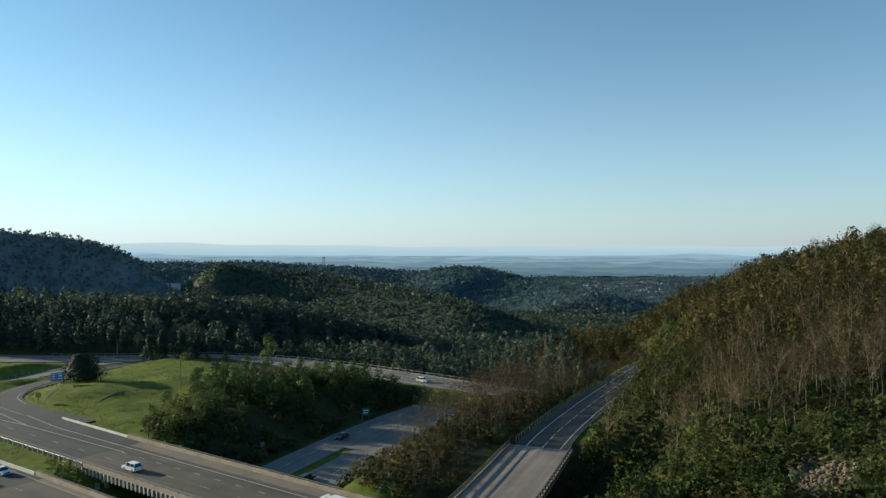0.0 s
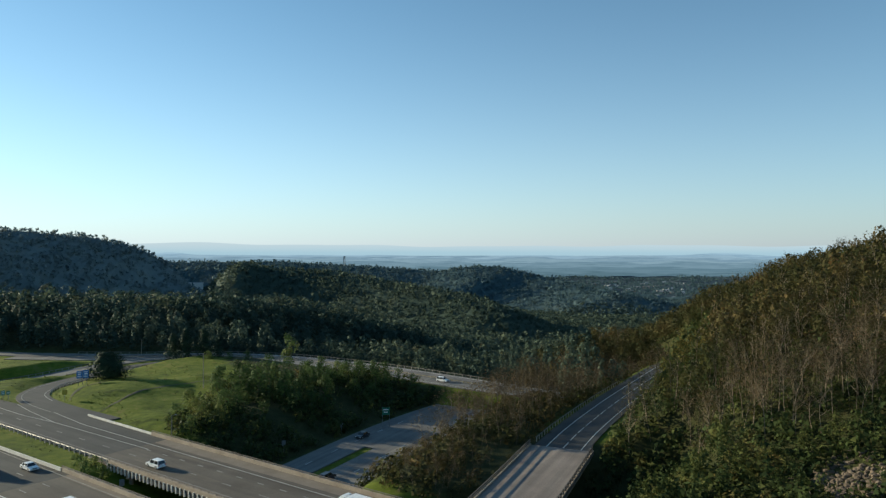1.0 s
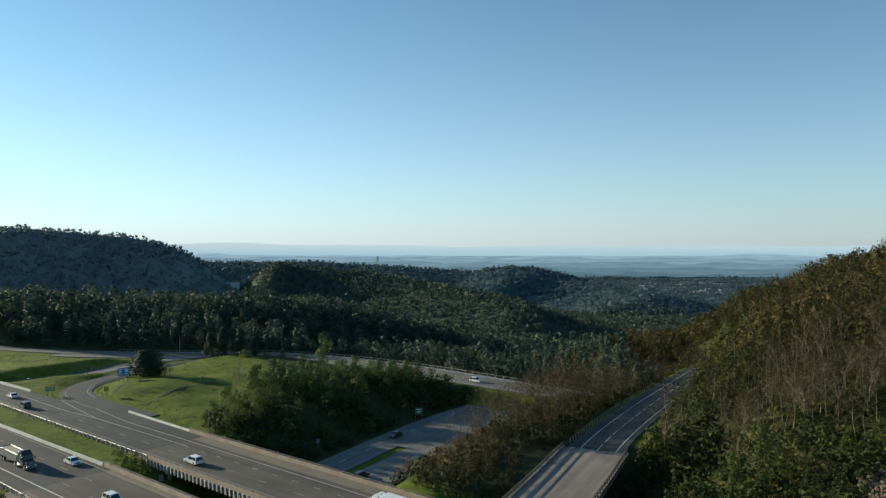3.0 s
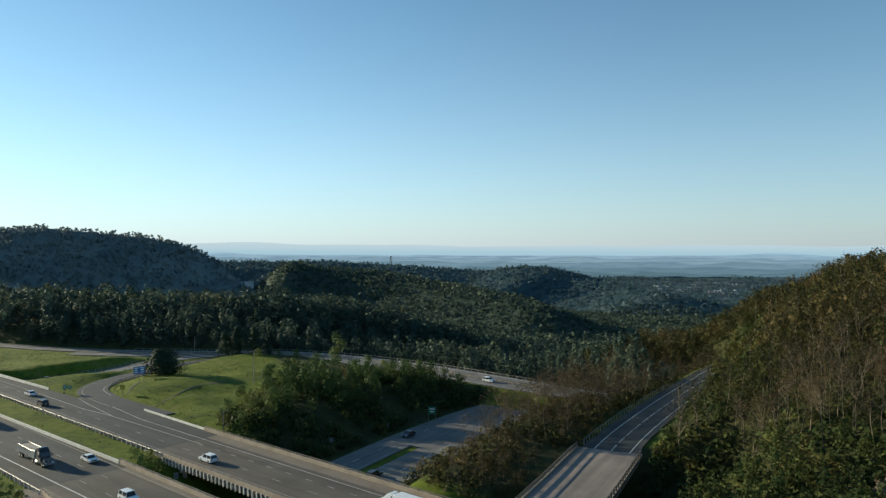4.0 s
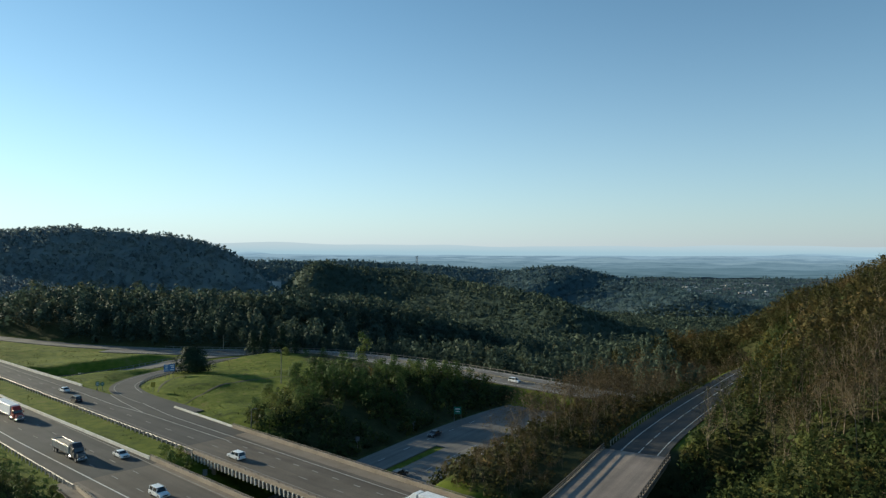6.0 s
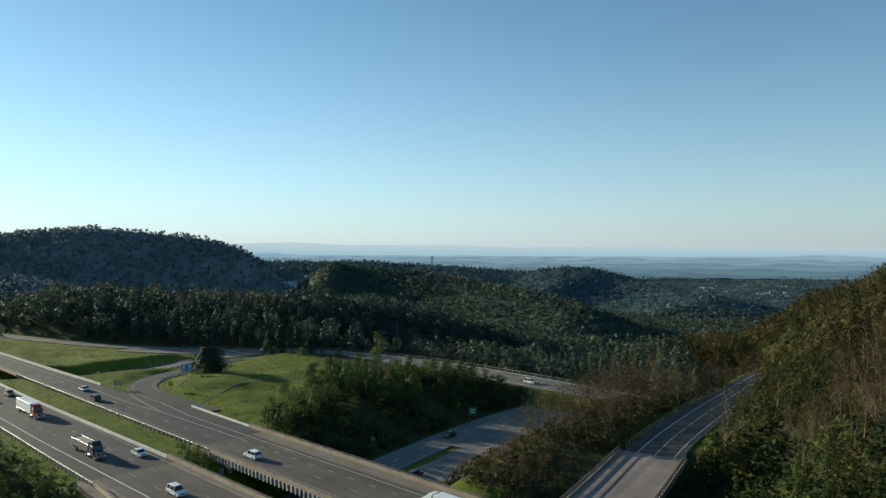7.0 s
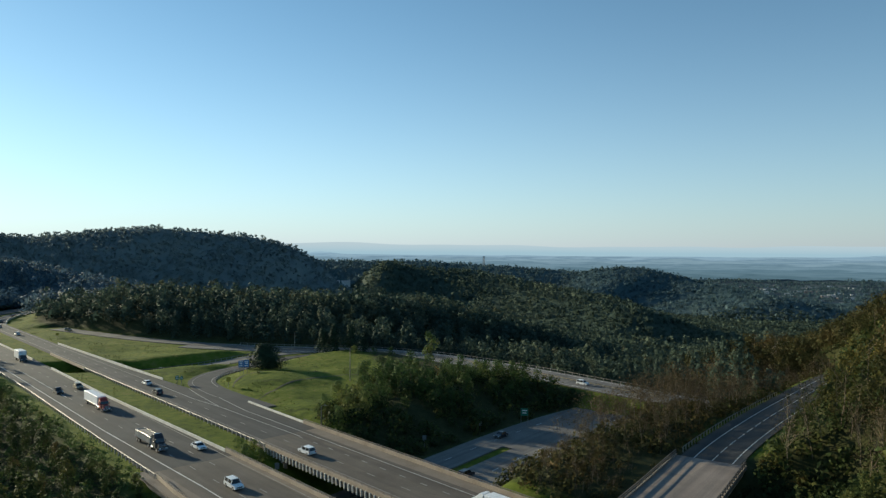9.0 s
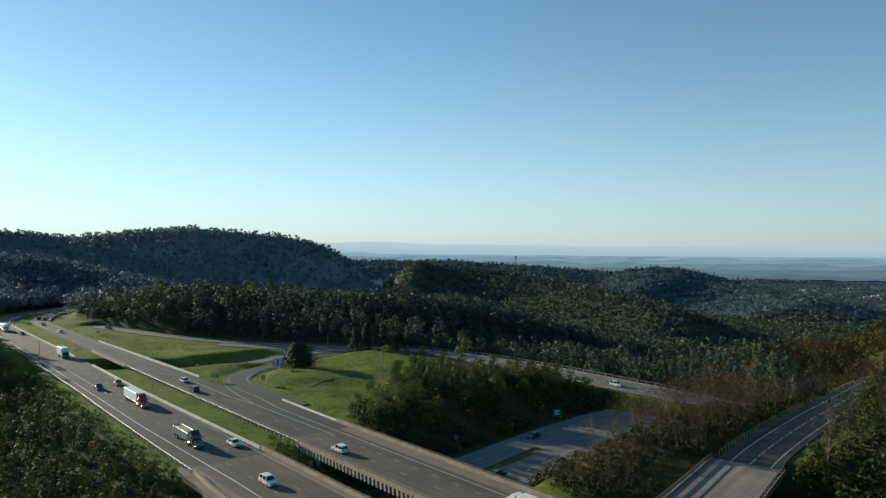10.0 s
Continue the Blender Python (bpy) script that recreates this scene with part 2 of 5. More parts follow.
# ---- helpers for meshes ----
def mesh_from(name, verts, faces, material, smooth=False):
    me = bpy.data.meshes.new(name)
    me.from_pydata([tuple(map(float, v)) for v in verts], [], faces)
    me.materials.append(material)
    if smooth:
        me.polygons.foreach_set("use_smooth", [True] * len(me.polygons))
    me.update()
    return me


def soup(name, corners, material, normals=None):
    """A mesh of loose faces; corners: faces x 3 or 4 x 3; normals: one a face, for leaves that shade as a crown."""
    f, k, _ = corners.shape
    me = bpy.data.meshes.new(name)
    me.vertices.add(f * k)
    me.vertices.foreach_set("co", np.ascontiguousarray(corners, dtype=np.float32).ravel())
    me.loops.add(f * k)
    me.loops.foreach_set("vertex_index", np.arange(f * k, dtype=np.int32))
    me.polygons.add(f)
    me.polygons.foreach_set("loop_start", np.arange(0, f * k, k, dtype=np.int32))
    me.materials.append(material)
    if normals is not None:
        me.polygons.foreach_set("use_smooth", np.ones(f, bool))
        nv = normals / (np.linalg.norm(normals, axis=1)[:, None] + 1e-9)
        me.attributes.new("custom_normal", "FLOAT_VECTOR", "POINT").data.foreach_set("vector", np.repeat(nv, k, axis=0).astype(np.float32).ravel())
    me.update(calc_edges=True)
    return me


def part(name, me, parent, label=""):
    ob = new(name, me)
    ob.parent = parent
    return tagged(ob, label)


def bm_mesh(name, bm, material):
    me = bpy.data.meshes.new(name)
    bm.normal_update()
    bm.to_mesh(me)
    bm.free()
    me.materials.append(material)
    return me


def add_box(bm, size, centre, turn=0.0, bevel=0.0):
    r = bmesh.ops.create_cube(bm, size=1.0, matrix=Matrix.Translation(centre) @ Matrix.Rotation(turn, 4, "Z") @ Matrix.Diagonal((*size, 1)))
    if bevel:
        edges = list({e for v in r["verts"] for e in v.link_edges})
        bmesh.ops.bevel(bm, geom=edges, offset=bevel, segments=1, affect="EDGES")


def box_mesh(name, size, centre, material, bevel=0.0, turn=0.0):
    bm = bmesh.new()
    add_box(bm, size, centre, turn, bevel)
    return bm_mesh(name, bm, material)


def tube(bm, a, b, r0, r1, sides=6):
    a, b = Vector(a), Vector(b)
    q = (b - a).to_track_quat("Z", "Y").to_matrix().to_4x4()
    bmesh.ops.create_cone(bm, cap_ends=True, segments=sides, radius1=r0, radius2=r1, depth=(b - a).length,
                          matrix=Matrix.Translation((a + b) / 2) @ q)


# ---- plan: the main road runs along ALONG; ACROSS points from the camera over it ----
ALONG, ACROSS = np.array([0.829, -0.559]), np.array([0.559, 0.829])


def plan(u, n):
    return u * ALONG + n * ACROSS


def un(x, y):
    return x * ALONG[0] + y * ALONG[1], x * ACROSS[0] + y * ACROSS[1]


def smooth_line(pts, step=4.0):
    """A rounded line through points (x, y, z, ...), resampled at about step."""
    p = np.array(pts, float)
    for _ in range(3):
        q = np.empty((2 * len(p) - 2, p.shape[1]))
        q[0::2], q[1::2] = 0.75 * p[:-1] + 0.25 * p[1:], 0.25 * p[:-1] + 0.75 * p[1:]
        p = np.vstack([p[:1], q, p[-1:]])
    s = np.concatenate([[0], np.cumsum(np.hypot(*np.diff(p[:, :2], axis=0).T))])
    k = np.linspace(0, s[-1], max(2, int(s[-1] / step) + 1))
    return np.stack([np.interp(k, s, p[:, i]) for i in range(p.shape[1])], 1)


def sideways(line):
    t = np.gradient(line[:, :2], axis=0)
    t /= np.hypot(*t.T)[:, None]
    return np.stack([t[:, 1], -t[:, 0]], 1)


def main_line(n, z=0.0, u0=-760, u1=40):
    return np.array([[*plan(u, n), z] for u in np.arange(u0, u1 + 1, 4.0)])


def far_bend(u):
    """How far the main road has swung away at its far end."""
    return np.clip(-500 - np.asarray(u, float), 0, None) ** 2 * 0.004


# centre lines: x, y, z
far_way = main_line(92.0, 0.0, -648, -20)
near_way = main_line(67.0, 0.0, -648)
# towards the far left the main road swings away
for way in (far_way, near_way):
    uu, nn = un(way[:, 0], way[:, 1])
    way[:, :2] += far_bend(uu)[:, None] * ACROSS
low_way = smooth_line([(-90, 45, -7.5), (-50, 140, -7), (-34, 176, -7), (-21, 206, -7), (-4, 240, -7.5), (16, 272, -9), (27, 292, -10)])
right_way = smooth_line([(-12, 80, 0), (12.5, 140, 0), (26.5, 178, 0), (36.5, 200, 0), (51.5, 230, 0), (64, 253, 0.0), (80, 283, 0), (90, 299, 0.2), (101, 311, 0.4)])
out_way = smooth_line([(*plan(-470, 112), -0.5), (*plan(-392, 133), -1), (*plan(-350, 152), -1.2), (*plan(-312, 183), -2), (*plan(-283, 215), -2.6), (*plan(-245, 228), -3),
                       (*plan(-200, 230), -3), (*plan(-146, 226), -3), (*plan(-118, 234), -5), (*plan(-100, 262), -10), (*plan(-104, 330), -20), (*plan(-120, 400), -30)])
out_way = out_way[:98]
under_way = smooth_line([(*plan(-345, 20), -6), (*plan(-330, 60), -6), (*plan(-318, 85), -5.6), (*plan(-303, 106), -4.2), (*plan(-297, 128), -3.2), (*plan(-302, 150), -2.6), (*plan(-306, 176), -2.2), (*plan(-296, 200), -2.4)])
loop_way = smooth_line([(*plan(-196, 106), 0), (*plan(-225, 105.5), 0), (*plan(-240, 107), 0), (*plan(-253, 111), -0.3), (*plan(-265, 121.5), -0.8), (*plan(-273, 133), -1.4), (*plan(-281, 148), -2), (*plan(-290, 172), -2.3), (*plan(-284, 205), -2.6)])

gully = smooth_line([(-60, 95, -9), (10, 132, -10), (38, 154, -8), (46, 166, -3)])
ROADS = [(far_way, 9.0, 10.0), (main_line(99.0, 0.0, -232, -100), 8.0, 7.0), (near_way, 10.5, 12.0), (right_way[right_way[:, 1] > 176], 8.8, 9.0), (loop_way, 5.0, 7.0), (under_way, 7.0, 9.0), (low_way, 15.0, (28.0, 11.0)), (out_way, 11.0, 9.0), (gully, 7.0, 10.0)]
RIDGES = [  # crest points and the steepness of the sides
    ([(-1236, 657, 78), (-933, 831, 66), (-830, 866, 57), (-647, 889, 72), (-506, 920, 60), (-462, 911, 51), (-424, 906, 40), (-402, 900, 24), (-385, 894, 2)], 0.74),
    # unseen ridge, added behind the large hill to shade the end of the next
    ([(-1000, 1150, 68), (-760, 1290, 64), (-690, 1310, 50)], 0.55),
    # rise added out of view on the left, to shade the roadside slope
    ([(-395, 262, 7), (-322, 217, 5)], 0.35),
    ([(-795, 422, 55), (-635, 565, 31), (-593, 567, 27), (-525, 577, 14), (-448, 589, 0)], 0.30),
    ([(-480, 1212, -46), (-446, 1220, -22), (-418, 1225, 8), (-390, 1230, 20), (-352, 1231, 8), (-303, 1223, 5), (-240, 1210, 3), (-172, 1175, -5), (-118, 1130, -14), (-70, 1085, -18), (-5, 1010, -24), (42, 929, -34)], 0.55),
    ([(-894, 1733, 4), (-663, 1834, 3), (-512, 1882, 4), (-400, 1880, -2), (-320, 1870, -6), (-219, 1867, -11), (-66, 1849, -21), (-6, 1830, -10), (38, 1820, -6), (96, 1797, -9), (139, 1775, -19), (191, 1729, -34), (260, 1629, -46), (312, 1467, -54)], 0.24),
    ([(-335, 405, 2), (-299, 394, 13), (-249, 415, 9), (-199, 441, 9), (-166, 466, 6), (-134, 499, 1), (-90, 490, -7), (-50, 490, -18), (-10, 460, -34)], 0.28),
    ([(62, 345, -20), (97, 378, -4), (125, 369, 15), (155, 336, 33), (172, 308, 41), (190, 278, 49), (185, 241, 51), (160, 192, 46), (150, 120, 38), (140, 60, 30)], 0.40),
]


def near_line(x, y, line):
    """Distance to a line and the line's height there."""
    best, zz = np.full(x.shape, 1e9), np.zeros(x.shape)
    for a, b in zip(line[:-1], line[1:]):
        d = b[:2] - a[:2]
        t = np.clip(((x - a[0]) * d[0] + (y - a[1]) * d[1]) / max(d @ d, 1e-9), 0, 1)
        e = np.hypot(x - a[0] - t * d[0], y - a[1] - t * d[1])
        k = e < best
        best[k], zz[k] = e[k], (a[2] + t * (b[2] - a[2]))[k]
    return best, zz


def wave(x, y, s):
    return np.sin(x / s + 1.3) * np.cos(y / s * 1.17 + 0.4) + 0.5 * np.sin(x / s * 2.3 + y / s * 1.7) + 0.3 * np.cos(x / s * 3.1 - y / s * 4.3)


def natural(x, y):
    u, n = un(x, y)
    z = np.interp(n, [-4000, 0, 40, 70, 205, 300, 550, 1000, 2000, 3000, 4200], [0, -8, -4, 0, 0, -24, -58, -74, -112, -112, -70])
    r = np.hypot(x, y)
    z += wave(x, y, 37) * np.clip((r - 250) / 400, 0, 1) * 3.0
    for pts, steep in RIDGES:
        d, cz = near_line(x, y, np.array(pts, float))
        h = cz - steep * (np.sqrt(d * d + 900) - 30) + wave(x, y, 75) * np.clip(d / 160, 0, 1) * 5
        z = np.logaddexp(z / 4, h / 4) * 4
    return z


def ground_z(x, y):
    x, y = np.asarray(x, float), np.asarray(y, float)
    z = natural(x, y)
    # the island between the ramp and the main road is a low mound
    z += 1.8 * np.exp(-(((x + 118) / 16) ** 2 + ((y - 238) / 20) ** 2))
    rough = wave(x, y, 6.5) * 0.22 + wave(x + 40, y, 15) * 0.45
    z += rough * (np.hypot(x, y) < 600)
    for line, half, bank in ROADS:
        pick = line[:: 3] if len(line) > 60 else line
        d, rz = near_line(x, y, np.vstack([pick, line[-1:]]))
        if not np.isscalar(bank):
            order = np.argsort(line[:, 1])
            bank = np.where(x < np.interp(y, line[order, 1], line[order, 0]), *bank)
        t = np.clip((d - half) / bank, 0, 1)
        t = t * t * (3 - 2 * t)
        z = (rz - 0.3) * (1 - t) + z * t
    return z


def spaced(lo, hi, near_lo, near_hi, fine, grow=1.09, most=260):
    v = list(np.arange(near_lo, near_hi + fine, fine))
    s = fine
    while v[-1] < hi:
        s = min(s * grow, most)
        v.append(v[-1] + s)
    s = fine
    while v[0] > lo:
        s = min(s * grow, most)
        v.insert(0, v[0] - s)
    return np.array(v)


def build_ground():
    xs, ys = spaced(-4700, 4700, -420, 210, 3.0), spaced(-2500, 4700, 90, 480, 3.0)
    gx, gy = np.meshgrid(xs, ys)
    x, y = gx.ravel(), gy.ravel()
    z = ground_z(x, y)
    w, h = len(xs), len(ys)
    i = np.arange(w * h).reshape(h, w)
    faces = np.stack([i[:-1, :-1], i[:-1, 1:], i[1:, 1:], i[1:, :-1]], -1).reshape(-1, 4)
    me = bpy.data.meshes.new("ground")
    me.from_pydata(np.stack([x, y, z], 1).tolist(), [], faces.tolist())
    me.polygons.foreach_set("use_smooth", [True] * len(me.polygons))
    me.materials.append(GROUND)
    u, n = un(x, y)
    grass = np.zeros(len(x))
    for line, half, reach in ((far_way, 9, 14), (near_way, 11, 6), (under_way, 6, 9), (loop_way, 5, 10), (right_way[right_way[:, 1] > 185], 7, 5), (low_way, 12, 4), (out_way, 9, 4)):
        d, _ = near_line(x, y, line[::3])
        grass = np.maximum(grass, np.clip((half + reach - d) / 4, 0, 1))
    # the meadow between the two roads and the island
    meadow = (u < -165) & (u > -480) & (n > 85) & (n < np.interp(u, [-480, -392, -350, -312, -280, -220, -165], [112, 130, 148, 178, 205, 175, 120]))
    grass[meadow] = 1
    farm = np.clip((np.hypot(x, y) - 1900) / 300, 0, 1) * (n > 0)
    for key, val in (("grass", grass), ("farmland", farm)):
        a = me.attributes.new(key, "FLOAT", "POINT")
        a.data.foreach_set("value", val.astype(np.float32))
    return tagged(new("ground", me), "grass verges, wooded hills and far flat farmland blued for haze", "ground", kind="structure")


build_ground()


# ---- roads ----
def ribbon_mesh(name, line, left, right, material, lift=0.0, thick=0.4):
    """A slab along a line, from left to right of it (metres, right positive)."""
    s = sideways(line)
    if np.isscalar(left):
        left = np.full(len(line), left)
    if np.isscalar(right):
        right = np.full(len(line), right)
    a, b = line[:, :2] + s * left[:, None], line[:, :2] + s * right[:, None]
    top = line[:, 2] + lift
    rows = [np.column_stack([a, top]), np.column_stack([b, top]), np.column_stack([b, top - thick]), np.column_stack([a, top - thick])]
    v = np.stack(rows, 1).reshape(-1, 3)
    f = []
    for i in range(len(line) - 1):
        p, q = 4 * i, 4 * i + 4
        for k in range(4):
            f.append((p + k, q + k, q + (k + 1) % 4, p + (k + 1) % 4))
    f += [(0, 1, 2, 3), (len(v) - 1, len(v) - 2, len(v) - 3, len(v) - 4)]
    me = mesh_from(name, v, f, material)
    bm = bmesh.new()
    bm.from_mesh(me)
    bmesh.ops.recalc_face_normals(bm, faces=bm.faces)
    bm.to_mesh(me)
    bm.free()
    return me


def stretch_of(line, lo, hi, key):
    k = key(line[:, 0], line[:, 1])
    return line[(k >= lo) & (k <= hi)]


def u_of(x, y):
    return un(x, y)[0]


def dense(line, step):
    s = np.concatenate([[0], np.cumsum(np.hypot(*np.diff(line[:, :2], axis=0).T))])
    k = np.arange(0, s[-1], step)
    return np.stack([np.interp(k, s, line[:, i]) for i in range(line.shape[1])], 1)


def marking(road, line, off, width, material, dash=0.0, gap=0.0, lift=0.035):
    if not dash:
        part("lane_line", ribbon_mesh("lane_line", line, off - width / 2, off + width / 2, material, lift, 0.03), road)
        return
    fine = dense(line, 1.0)
    s = sideways(fine)
    cell = int(round(dash + gap))
    for i in range(0, len(fine) - int(dash) - 1, cell):
        seg = fine[i:i + int(dash) + 1]
        part("lane_dash", ribbon_mesh("lane_dash", seg[[0, -1]], off - width / 2, off + width / 2, material, lift, 0.03), road)


def side_profile(line, pairs):
    u, _ = un(line[:, 0], line[:, 1])
    return np.interp(u, [p[0] for p in pairs], [p[1] for p in pairs])


def offset_line(line, off, lift=0.0):
    s = sideways(line)
    off = np.full(len(line), off) if np.isscalar(off) else off
    return np.column_stack([line[:, :2] + s * off[:, None], line[:, 2] + lift])


def along_main(u0, u1, n, z=0.0, step=4.0):
    """A line parallel to the main road; n: one offset or pairs (u, n). It follows the bend at the far end."""
    u = np.linspace(u0, u1, max(2, int(abs(u1 - u0) / step) + 1))
    nn = np.full(len(u), n) if np.isscalar(n) else np.interp(u, [p[0] for p in n], [p[1] for p in n])
    bend = far_bend(u)
    return np.array([[*plan(a, b + c), z] for a, b, c in zip(u, nn, bend)])


# far carriageway, widened where the ramp joins; near carriageway
A_OUT = [(-660, -4.7), (-400, -4.9), (-300, -6.6), (-262, -8.2), (-235, -9.5), (-206, -14.0), (-165, -13.1), (0, -13.1)]
B_IN = [(-660, 8), (-390, 8.5), (-300, 8.6), (-230, 9.3), (-180, 9.8), (-140, 11), (40, 13)]
road_a = tagged(new("road", ribbon_mesh("road_a", far_way, side_profile(far_way, A_OUT), 6.0, ASPHALT, 0.0, 0.3)),
                "grey asphalt carriageway of the main road with a joining ramp", "road", kind="structure")
road_b = tagged(new("road", ribbon_mesh("road_b", near_way, -9.4, side_profile(near_way, B_IN), ASPHALT, 0.0, 0.3)),
                "grey asphalt three-lane carriageway of the main road", "road", kind="structure")
road_low = tagged(new("road", ribbon_mesh("low_road", low_way, -14.3, -3.6, ASPHALT_OLD, 0.0, 0.3)), "worn sunken road under the bridges", "road", kind="structure")
road_low2 = tagged(new("road", ribbon_mesh("low_road", low_way, -0.4, 12.5, ASPHALT_OLD, 0.0, 0.3)), "worn sunken road under the bridges", "road", kind="structure")
road_low3 = tagged(new("road", ribbon_mesh("low_road", low_way[low_way[:, 1] > 196], -3.6, -0.4, ASPHALT_OLD, -0.01, 0.3)), "worn paved middle strip of the sunken road", "road", kind="structure")
right_land, right_span = right_way[right_way[:, 1] > 173], right_way[right_way[:, 1] < 177]
road_right = tagged(new("road", ribbon_mesh("right_road", right_land, -7.6, 6.0, ASPHALT_DARK, 0.0, 0.3)),
                    "dark asphalt two-lane road striped by tree shadows", "road", kind="structure")
road_out = tagged(new("road", ribbon_mesh("out_road", out_way, -9.5, 0.4, ASPHALT_OLD, 0.0, 0.3)), "pale worn road along the foot of the wood", "road", kind="structure")
road_out2 = tagged(new("road", ribbon_mesh("out_road", out_way[30:], 1.2, 9.5, ASPHALT_OLD, 0.0, 0.3)), "pale worn road along the foot of the wood", "road", kind="structure")
road_under = tagged(new("road", ribbon_mesh("under_road", under_way, -5.0, 5.0, ASPHALT_OLD, 0.01, 0.3)), "side road that dips under the main road", "road", kind="structure")
road_loop = tagged(new("road", ribbon_mesh("loop_road", loop_way, -5.2, 4.6, ASPHALT, 0.02, 0.3)), "curved asphalt ramp round the grass island", "road", kind="structure")

# lane paint
marking(road_a, along_main(-520, -60, 92.4), 0, 0.22, PAINT_FAINT, 3, 9)
marking(road_a, along_main(-520, -60, 88.1), 0, 0.16, PAINT_FAINT)
marking(road_a, along_main(-520, -255, [(-520, 95.4), (-255, 95.6)]), 0, 0.2, PAINT_FAINT)
marking(road_a, along_main(-255, -160, [(-255, 95.6), (-223, 95.2), (-206, 96.6), (-160, 97.3)]), 0, 0.24, PAINT_WORN)
marking(road_a, along_main(-160, -60, 96.9), 0, 0.3, PAINT_FAINT, 2, 5)
marking(road_a, along_main(-240, -207, [(-240, 101.0), (-227, 98.9), (-207, 96.7)]), 0, 0.22, PAINT_WORN)
marking(road_a, along_main(-219, -60, [(-219, 102.4), (-197, 100.2), (-60, 99.9)]), 0, 0.24, PAINT_WORN)
marking(road_b, along_main(-560, 20, [(-560, 60.5), (-311, 61.4), (-200, 60.8), (-140, 61.8), (20, 61)]), 0, 0.28, PAINT_WHITE)
marking(road_b, along_main(-560, 20, 75.0), 0, 0.2, PAINT_FAINT)
for n_off in (65.4, 70.0):
    marking(road_b, along_main(-514.7, -20, n_off), 0, 0.22, PAINT_FAINT, 3, 9)
marking(road_b, along_main(-313, -253, 65.1), 0, 0.22, PAINT_WHITE)
marking(road_loop, loop_way[6:], -3.6, 0.22, PAINT_FAINT, lift=0.055)
marking(road_loop, loop_way[10:], 3.2, 0.22, PAINT_WORN, lift=0.055)
marking(road_right, right_land, -4.4, 0.25, PAINT_WHITE)
marking(road_right, right_land, 4.3, 0.25, PAINT_WHITE)
marking(road_right, right_land, -0.2, 0.22, PAINT_WHITE, 6, 2)
marking(road_low, low_way[18:60], -9.0, 0.2, PAINT_WHITE, 3, 9)
marking(road_low2, low_way[18:60], 6.0, 0.2, PAINT_WHITE, 3, 9)
marking(road_low2, low_way[18:60], 11.3, 0.2, PAINT_WHITE)
marking(road_out, out_way[34:], -7.6, 0.2, PAINT_WHITE)
marking(road_out2, out_way[34:], 8.0, 0.2, PAINT_WHITE)
marking(road_out, out_way[34:], -1.2, 0.2, PAINT_YELLOW)


# ---- bridges, barriers, guard rails ----
def bridge(name, label, line, left, right, skip_under=1.3, piers=(), deck=DECK_CONCRETE):
    """A deck with girders and piers under a stretch of road."""
    root = tagged(new(name), label, "bridge")
    part("deck", ribbon_mesh("deck", line, left, right, deck, -0.03, 0.5), root, "brown-stained concrete deck")
    lw = right - left
    for k in range(5):
        o = left + 0.6 + (lw - 1.2) * k / 4
        part("girder", ribbon_mesh("girder", line, o - 0.25, o + 0.25, CONCRETE, -0.5, 1.0), root)
    s = sideways(line)
    for i in piers:
        c, t = line[i], s[i]
        turn = math.atan2(t[1], t[0])
        for k in range(4):
            o = left + 1.5 + (lw - 3) * k / 3
            p = c[:2] + t * o
            g = float(ground_z(p[0], p[1])) - 0.6
            bm = bmesh.new()
            tube(bm, (p[0], p[1], g), (p[0], p[1], c[2] - 2.1), 0.55, 0.5, 10)
            part("pier", bm_mesh("pier", bm, CONCRETE), root)
        m = c[:2] + t * (left + right) / 2
        part("pier_cap", box_mesh("pier_cap", (lw - 1, 1.1, 0.9), (m[0], m[1], c[2] - 1.9), CONCRETE, 0.06, turn), root)
    return root


def wall_along(name, label, line, width, height, material, rails=(), post_gap=0.0, stiff=False, category="barrier", lift=0.0, beam=0.12, thick=0.16):
    """A low wall or barrier along a line, with rails and posts on it and ribs down its outer side."""
    root = tagged(new(name), label, category, kind="")
    part("wall", ribbon_mesh("wall", line, -width / 2, width / 2, material, height + lift, height + 0.25), root)
    for i, h in enumerate(rails):
        tall = beam if np.isscalar(beam) else beam[i]
        part("rail", ribbon_mesh("rail", line, -0.07, 0.07, RAIL_BROWN, h + tall / 2, tall), root)
    if post_gap:
        top = max(rails) if rails else height + 0.5
        me = box_mesh("post", (thick, thick, top - height + 0.02), (0, 0, 0), RAIL_BROWN, 0.02)
        p = dense(line, post_gap)
        s = sideways(p)
        for q, t in zip(p, s):
            o = part("post", me, root)
            o.location = (q[0], q[1], q[2] + (top + height) / 2)
            o.rotation_euler = (0, 0, math.atan2(t[1], t[0]))
    if stiff:
        me = box_mesh("rib", (0.30, 0.34, 1.5), (0, 0, 0), PALE_CONCRETE, 0.03)
        p = dense(line, 1.5)
        s = sideways(p)
        for q, t in zip(p, s):
            o = part("rib", me, root)
            o.location = (q[0] + t[0] * 0.42, q[1] + t[1] * 0.42, q[2] - 0.75)
            o.rotation_euler = (0, 0, math.atan2(t[1], t[0]))
    return root


